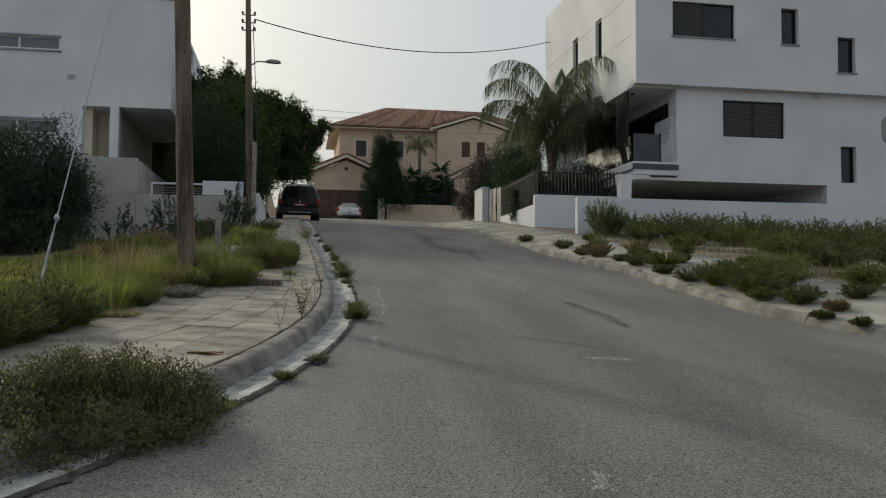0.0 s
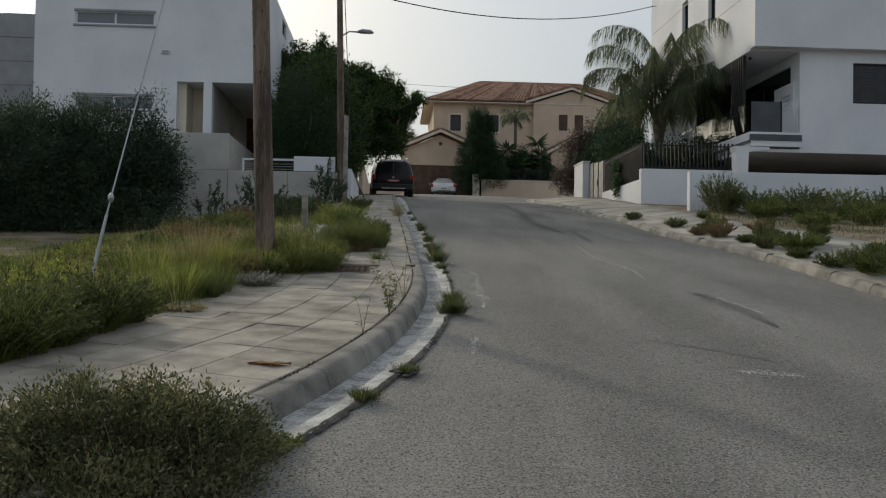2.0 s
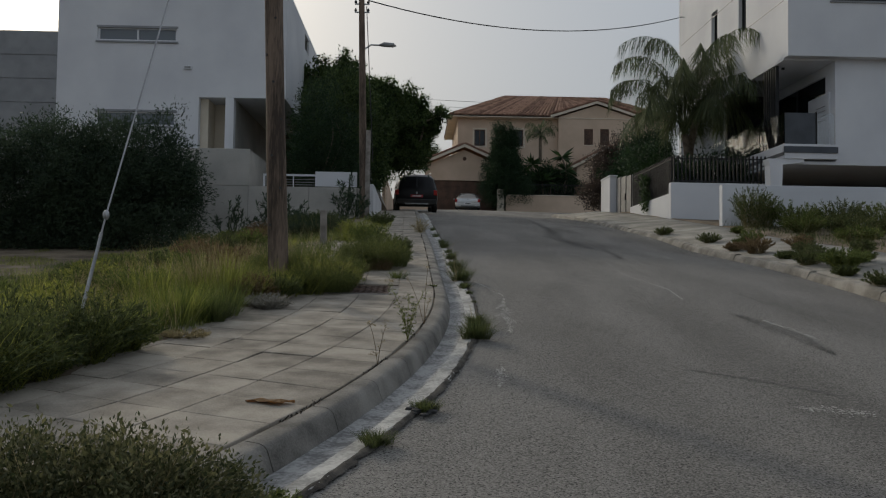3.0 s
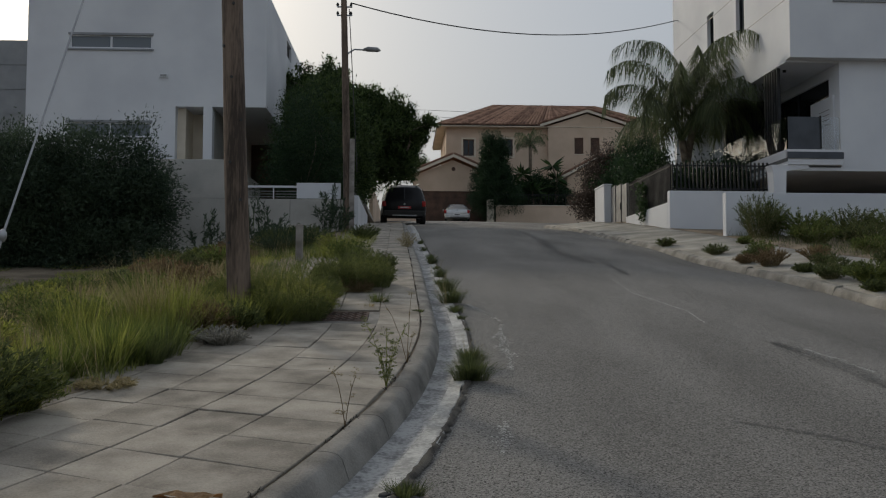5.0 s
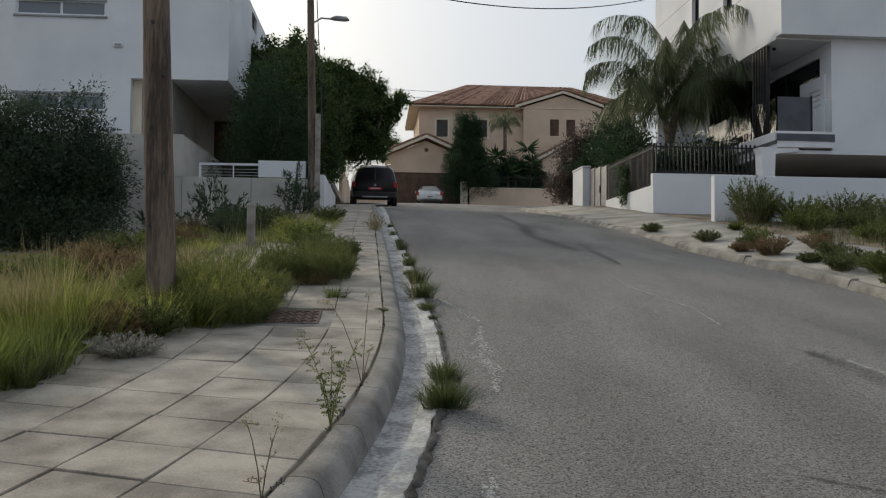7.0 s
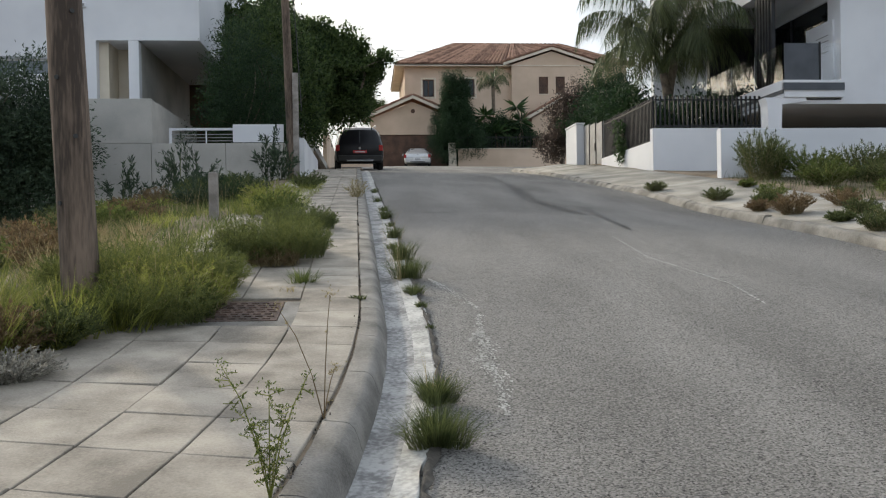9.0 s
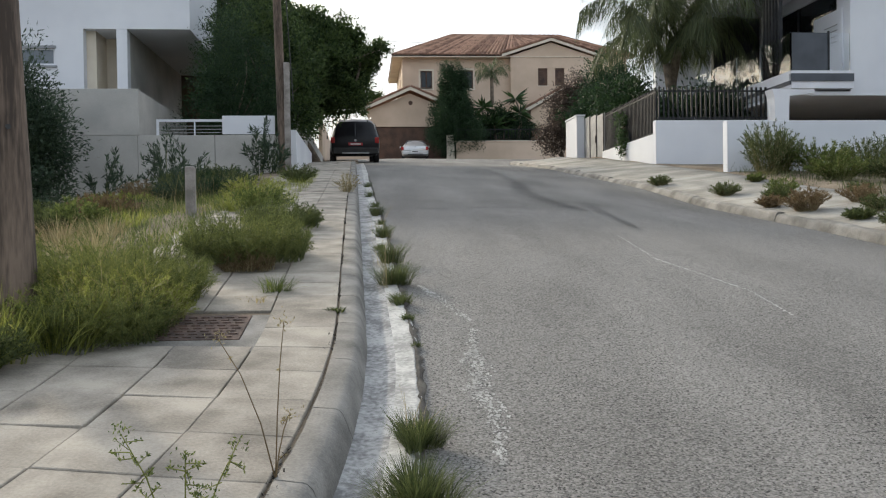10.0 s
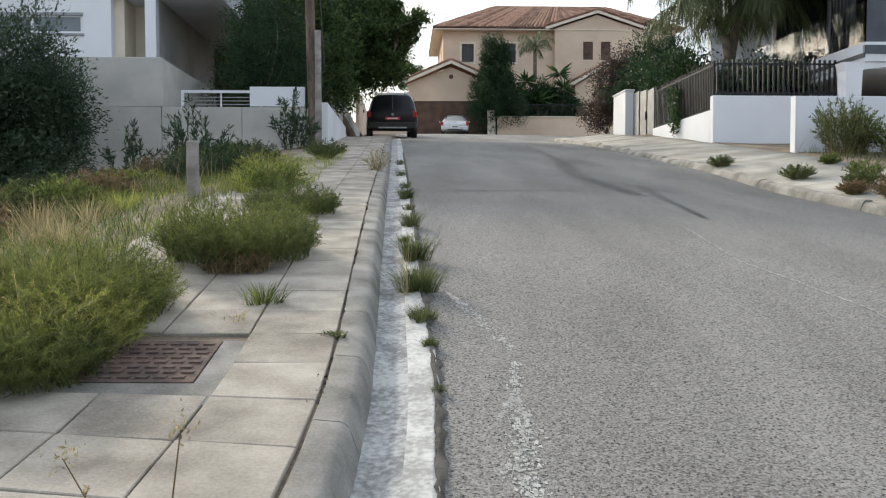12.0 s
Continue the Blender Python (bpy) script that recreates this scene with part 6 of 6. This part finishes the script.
# trees at the street's end
for u, v, h, r in ((6.75, 66.4, 14.2, 0.85), (7.5, 66.6, 14.2, 0.85), (7.15, 66.0, 12.0, 1.75)):
    z = float(land(u, v))
    tree("cypress", (u, v, z), (u, v, z + 2.0), [((u, v, z + (h - z) * 0.38), (r * 1.25, r * 1.2, (h - z) * 0.34)), ((u, v, z + (h - z) * 0.66), (r * 0.8, r * 0.8, (h - z) * 0.33))], 1300, 30, 0.13, 0.13, LEAF_CYPRESS, "tall dark green cypress behind the low wall", 0.12, width=0.3)
tree("flowering_shrub", (11.4, 52.0, float(land(11.4, 52))), (11.4, 52, 7.4), [((11.5, 52, 8.4), (1.0, 1.0, 1.6)), ((12.3, 52, 9.4), (0.9, 0.9, 1.2)), ((10.9, 51.8, 7.2), (0.9, 0.9, 0.9)), ((12.6, 52, 7.8), (1.1, 1.0, 1.4))], 900, 24, 0.14, 0.12, LEAF_PINK, "straggling reddish flowering shrub beside the white pillar", 0.08, "shrub")
tree("garden_tree", (13.6, 50.0, float(land(13.6, 50))), (13.6, 50, 8.0), [((13.6, 50, 9.2), (1.6, 1.5, 1.9)), ((12.4, 49.5, 7.8), (1.3, 1.3, 1.2))], 900, 26, 0.16, 0.14, LEAF_CYPRESS, "dark green garden tree behind the fence", 0.12)
tree("garden_tree", (-3.4, 50.0, float(land(-3.4, 50))), (-3.4, 50, 7.5), [((-3.2, 50, 8.2), (1.8, 1.5, 1.8)), ((-2.6, 46, 7.4), (1.0, 1.6, 1.2))], 700, 26, 0.18, 0.15, LEAF_DARK, "dark green garden tree behind the boundary wall", 0.12)
tree("garden_hedge", (10.4, 66.6, float(land(10.4, 66.6))), (10.4, 66.6, 8.6), [((9.2, 66.5, 9.3), (0.9, 0.8, 1.0)), ((10.3, 66.7, 9.8), (1.0, 0.8, 1.4)), ((11.6, 66.6, 9.4), (1.0, 0.8, 1.2)), ((12.6, 66.5, 9.0), (0.7, 0.7, 0.9))], 900, 26, 0.14, 0.14, LEAF_CYPRESS, "dark green shrubbery behind the low peach wall", 0.07, "hedge")
tree("distant_tree", (1.4, 82.0, 7.2), (1.4, 82, 12.0), [((1.3, 82, 13.7), (1.2, 1.2, 1.2))], 260, 26, 0.16, 0.16, LEAF_DARK, "dark tree far behind the garage", 0.14)
tree("garden_hedge", (9.9, 29.4, float(land(9.9, 29.4))), (9.9, 29.4, 5.0), [((9.2, 29.3, 5.3), (0.6, 0.5, 0.6)), ((10.2, 29.5, 5.4), (0.7, 0.5, 0.7)), ((11.0, 29.5, 5.3), (0.5, 0.5, 0.7))], 420, 26, 0.12, 0.10, LEAF_CYPRESS, "dark clipped hedge behind the steel fence", 0.05, "hedge")
tree("garden_hedge", (9.6, 33.5, float(land(9.6, 33.5))), (9.6, 33.5, 5.6), [((9.5, 33.6, 6.0), (0.7, 1.4, 0.8)), ((9.9, 36.5, 6.5), (0.9, 1.6, 1.1))], 620, 26, 0.14, 0.12, LEAF_CYPRESS, "dark green garden shrubs behind the fence", 0.06, "hedge")
tree("climber", (8.28, 30.6, 4.64), (8.28, 30.6, 5.2), [((8.22, 30.6, 5.3), (0.16, 0.3, 0.35)), ((8.16, 30.4, 4.8), (0.12, 0.35, 0.35)), ((8.14, 30.3, 4.5), (0.1, 0.2, 0.25))], 60, 18, 0.06, 0.09, LEAF_BROAD, "climbing plant hanging over the steel fence", 0.015, "climber")


def frond(head, a, lift, length, leaflet, fall, n):
    """A pinnate palm frond that rises, arches over and hangs: drooping leaflets on both sides of its rib."""
    k = 18
    s = np.linspace(0, 1, k)
    e = lift - fall * s**2
    d = np.stack([np.cos(a) * np.cos(e), np.sin(a) * np.cos(e), np.sin(e)], -1)
    rib = np.array(head) + np.concatenate([[np.zeros(3)], np.cumsum(d[:-1] * length / k, 0)])
    t = 0.2 + 0.8 * rng.random(n) ** 0.85
    p = np.stack([np.interp(t, s, rib[:, i]) for i in range(3)], -1)
    along = np.stack([np.interp(t, s, d[:, i]) for i in range(3)], -1)
    side = unit(np.cross(along, [0, 0, 1.0]) + 1e-4) * rng.choice([-1, 1], n)[:, None]
    w = side * 0.42 + along * 0.42 - np.array([0, 0, 1.0]) * (0.42 + 0.8 * t)[:, None] + rng.normal(size=(n, 3)) * 0.13
    v1, f1 = blades(p, w, leaflet * (0.6 + 0.5 * np.sin(math.pi * t) + 0.2 * rng.random(n)), leaflet * 0.024, 0.35)
    wid = unit(np.cross(d, [0, 0, 1.0])) * 0.028 * (1.1 - s)[:, None]
    v2 = np.stack([rib - wid, rib + wid], 1).reshape(-1, 3)
    i = np.arange(k - 1) * 2
    return joined((v1, f1), (v2, np.stack([i, i + 1, i + 3, i + 2], 1)))


def palm(base, heads, fronds, length, label, leaflet=0.82, fall=2.15, n=240):
    t = thing("palm_tree", base, label, "palm")
    for head in heads:
        pts, rad = limb(base, head, 0.17, 0.12, 0.03, 8)
        pts[0][2] -= 0.2
        part("trunk", tube(bmesh.new(), pts, rad, 10), PALMBARK, t, smooth=True)
        for k in range(fronds):
            a = k * 2.4 + rng.random() * 0.5
            up = 1 - k / fronds
            lift = 0.62 + 0.86 * up + rng.normal() * 0.08
            part("frond", mesh_of("frond", *frond(head, a, lift, length * (0.50 + 0.42 * up + 0.12 * rng.random()), leaflet, fall + 0.3 * rng.random(), n)), LEAF_PALM, t)
    return t


palm((9.75, 30.9, float(land(9.75, 30.9))), [(10.05, 30.9, 7.5), (9.6, 30.7, 7.0)], 17, 5.5, "queen palm with drooping feathery fronds behind the fence")
palm((9.6, 66.8, 7.2), [(9.85, 66.8, 13.1)], 18, 2.3, "small palm in the far garden", 0.5, 2.0, 120)


def broad_plant(base, stems, label):
    """Banana-like plant: bare stems, each with a head of long broad leaves."""
    t = thing("broad_leaved_plant", base, label, "plant")
    for du, dv, h in stems:
        top = (base[0] + du, base[1] + dv, base[2] + h)
        pts, rad = limb(base, top, 0.08, 0.05, 0.06)
        part("stem", tube(bmesh.new(), pts, rad, 7), BARK, t, smooth=True)
        n = 26
        a = rng.random(n) * 2 * math.pi
        w = np.stack([np.cos(a), np.sin(a), rng.random(n) * 1.6 - 0.5], -1)
        part("leaf_head", mesh_of("leaf_head", *leaves(np.tile(np.array(top), (n, 1)), w, 0.8 + 0.5 * rng.random(n), 0.2)), LEAF_BROAD, t)


broad_plant((9.0, 66.4, 7.2), [(-0.5, 0, 3.2), (0.2, 0.2, 3.8), (0.5, -0.1, 2.7), (-0.2, 0.3, 2.2)], "tall broad-leaved garden plants behind the low wall")
broad_plant((11.2, 66.4, 7.2), [(-0.6, 0, 3.0), (0.3, 0.2, 4.4), (0.6, -0.1, 3.4), (0.0, 0.3, 2.0)], "tall broad-leaved garden plants behind the low wall")
broad_plant((10.2, 66.0, 7.2), [(-0.3, 0, 2.4), (0.4, 0.2, 2.0)], "tall broad-leaved garden plants behind the low wall")


# ---- paving: pieces last ----
def paver(s0, s1, d0, d1, drop=0.0):
    """One paving tile in the strip beside the left kerb: s along it, d away from the road."""
    g = 0.0035
    bm = bmesh.new()
    corners = [(s0 + g, d0 + g), (s1 - g, d0 + g), (s1 - g, d1 - g), (s0 + g, d1 - g)]
    wob = rng.normal(size=4) * 0.0022 + drop
    top, rim, low = [], [], []
    for (s, d), w in zip(corners, wob):
        s += 0.09 * (d - 0.56) * min(max(-s - 0.1, 0), 0.8) / 0.8
        d += 0.006 * min(s, 0) ** 2 * (d > 0.2)
        u, v = left_kerb(s, 0)
        u1, v1 = left_kerb(s, 1.0)
        u, v = u - (u1 - u) * d, v - (v1 - v) * d
        c = left_kerb((s0 + s1) / 2, -(d0 + d1) / 2 - 0.003 * min(s, 0) ** 2)
        z = float(land(u, v)) + 0.004 + w
        iu, iv = u + (c[0] - u) * 0.018, v + (c[1] - v) * 0.018
        top.append(bm.verts.new((iu, iv, z)))
        rim.append(bm.verts.new((u, v, z - 0.004)))
        low.append(bm.verts.new((u, v, z - 0.035)))
    bm.faces.new(top)
    for a, b in ((top, rim), (rim, low)):
        for i in range(4):
            j = (i + 1) % 4
            bm.faces.new((a[i], a[j], b[j], b[i]))
    return bm


def left_pavement():
    p = tagged(new("pavement_left"), "grey concrete paving tiles with worn open joints", "pavement", kind="structure")
    s = np.arange(-9, 26.1, 0.4)
    bed = []
    for d in (0.14, 0.6, 1.0, 1.4, 2.0):
        u, v = left_kerb(s, 0)
        u1, v1 = left_kerb(s, 1.0)
        u, v = u - (u1 - u) * d, v - (v1 - v) * d
        bed.append(np.stack([u, v, land(u, v) - 0.012], -1))
    part("bedding", mesh_of("bedding", *strip(np.stack(bed, 1))), SOIL, p)
    cols = [0.178, 0.565, 0.955, 1.355, 1.755, 2.155]
    for i in range(-23, 62):
        s0 = i * 0.40 - 0.1
        for d0, d1 in zip(cols, cols[1:]):
            u, v = left_kerb(s0 + 0.19, 0)
            u -= (d0 + d1) / 2
            if d0 > 1.7 and not -7 < s0 < -2:
                continue
            if -0.7 < u < 0.12 and 10.6 < v < 11.25 and s0 > -0.6:
                continue
            part("paver", paver(s0, s0 + 0.40, d0, d1, -0.004 if rng.random() < 0.08 else 0.0), PAVER, p)


def right_pavement():
    p = tagged(new("pavement_right"), "pale cast concrete pavement slabs, dusty and cracked", "pavement", kind="structure")
    for i in range(-11, 27):
        s = np.linspace(i + 0.006, i + 0.994, 4)
        rows = []
        for d, dz in ((0.148, -0.1), (0.15, 0.0), (0.8, 0.0), (1.4, 0.0), (1.88, 0.0), (1.885, -0.1)):
            u, v = right_kerb(s, 0)
            u1, v1 = right_kerb(s, 1.0)
            u, v = u + (u1 - u) * d, v + (v1 - v) * d
            rows.append(np.stack([u, v, land(u, v) + dz + 0.003], -1))
        part("slab", mesh_of("slab", *strip(np.stack(rows, 1))), SLAB, p)


left_pavement()
right_pavement()
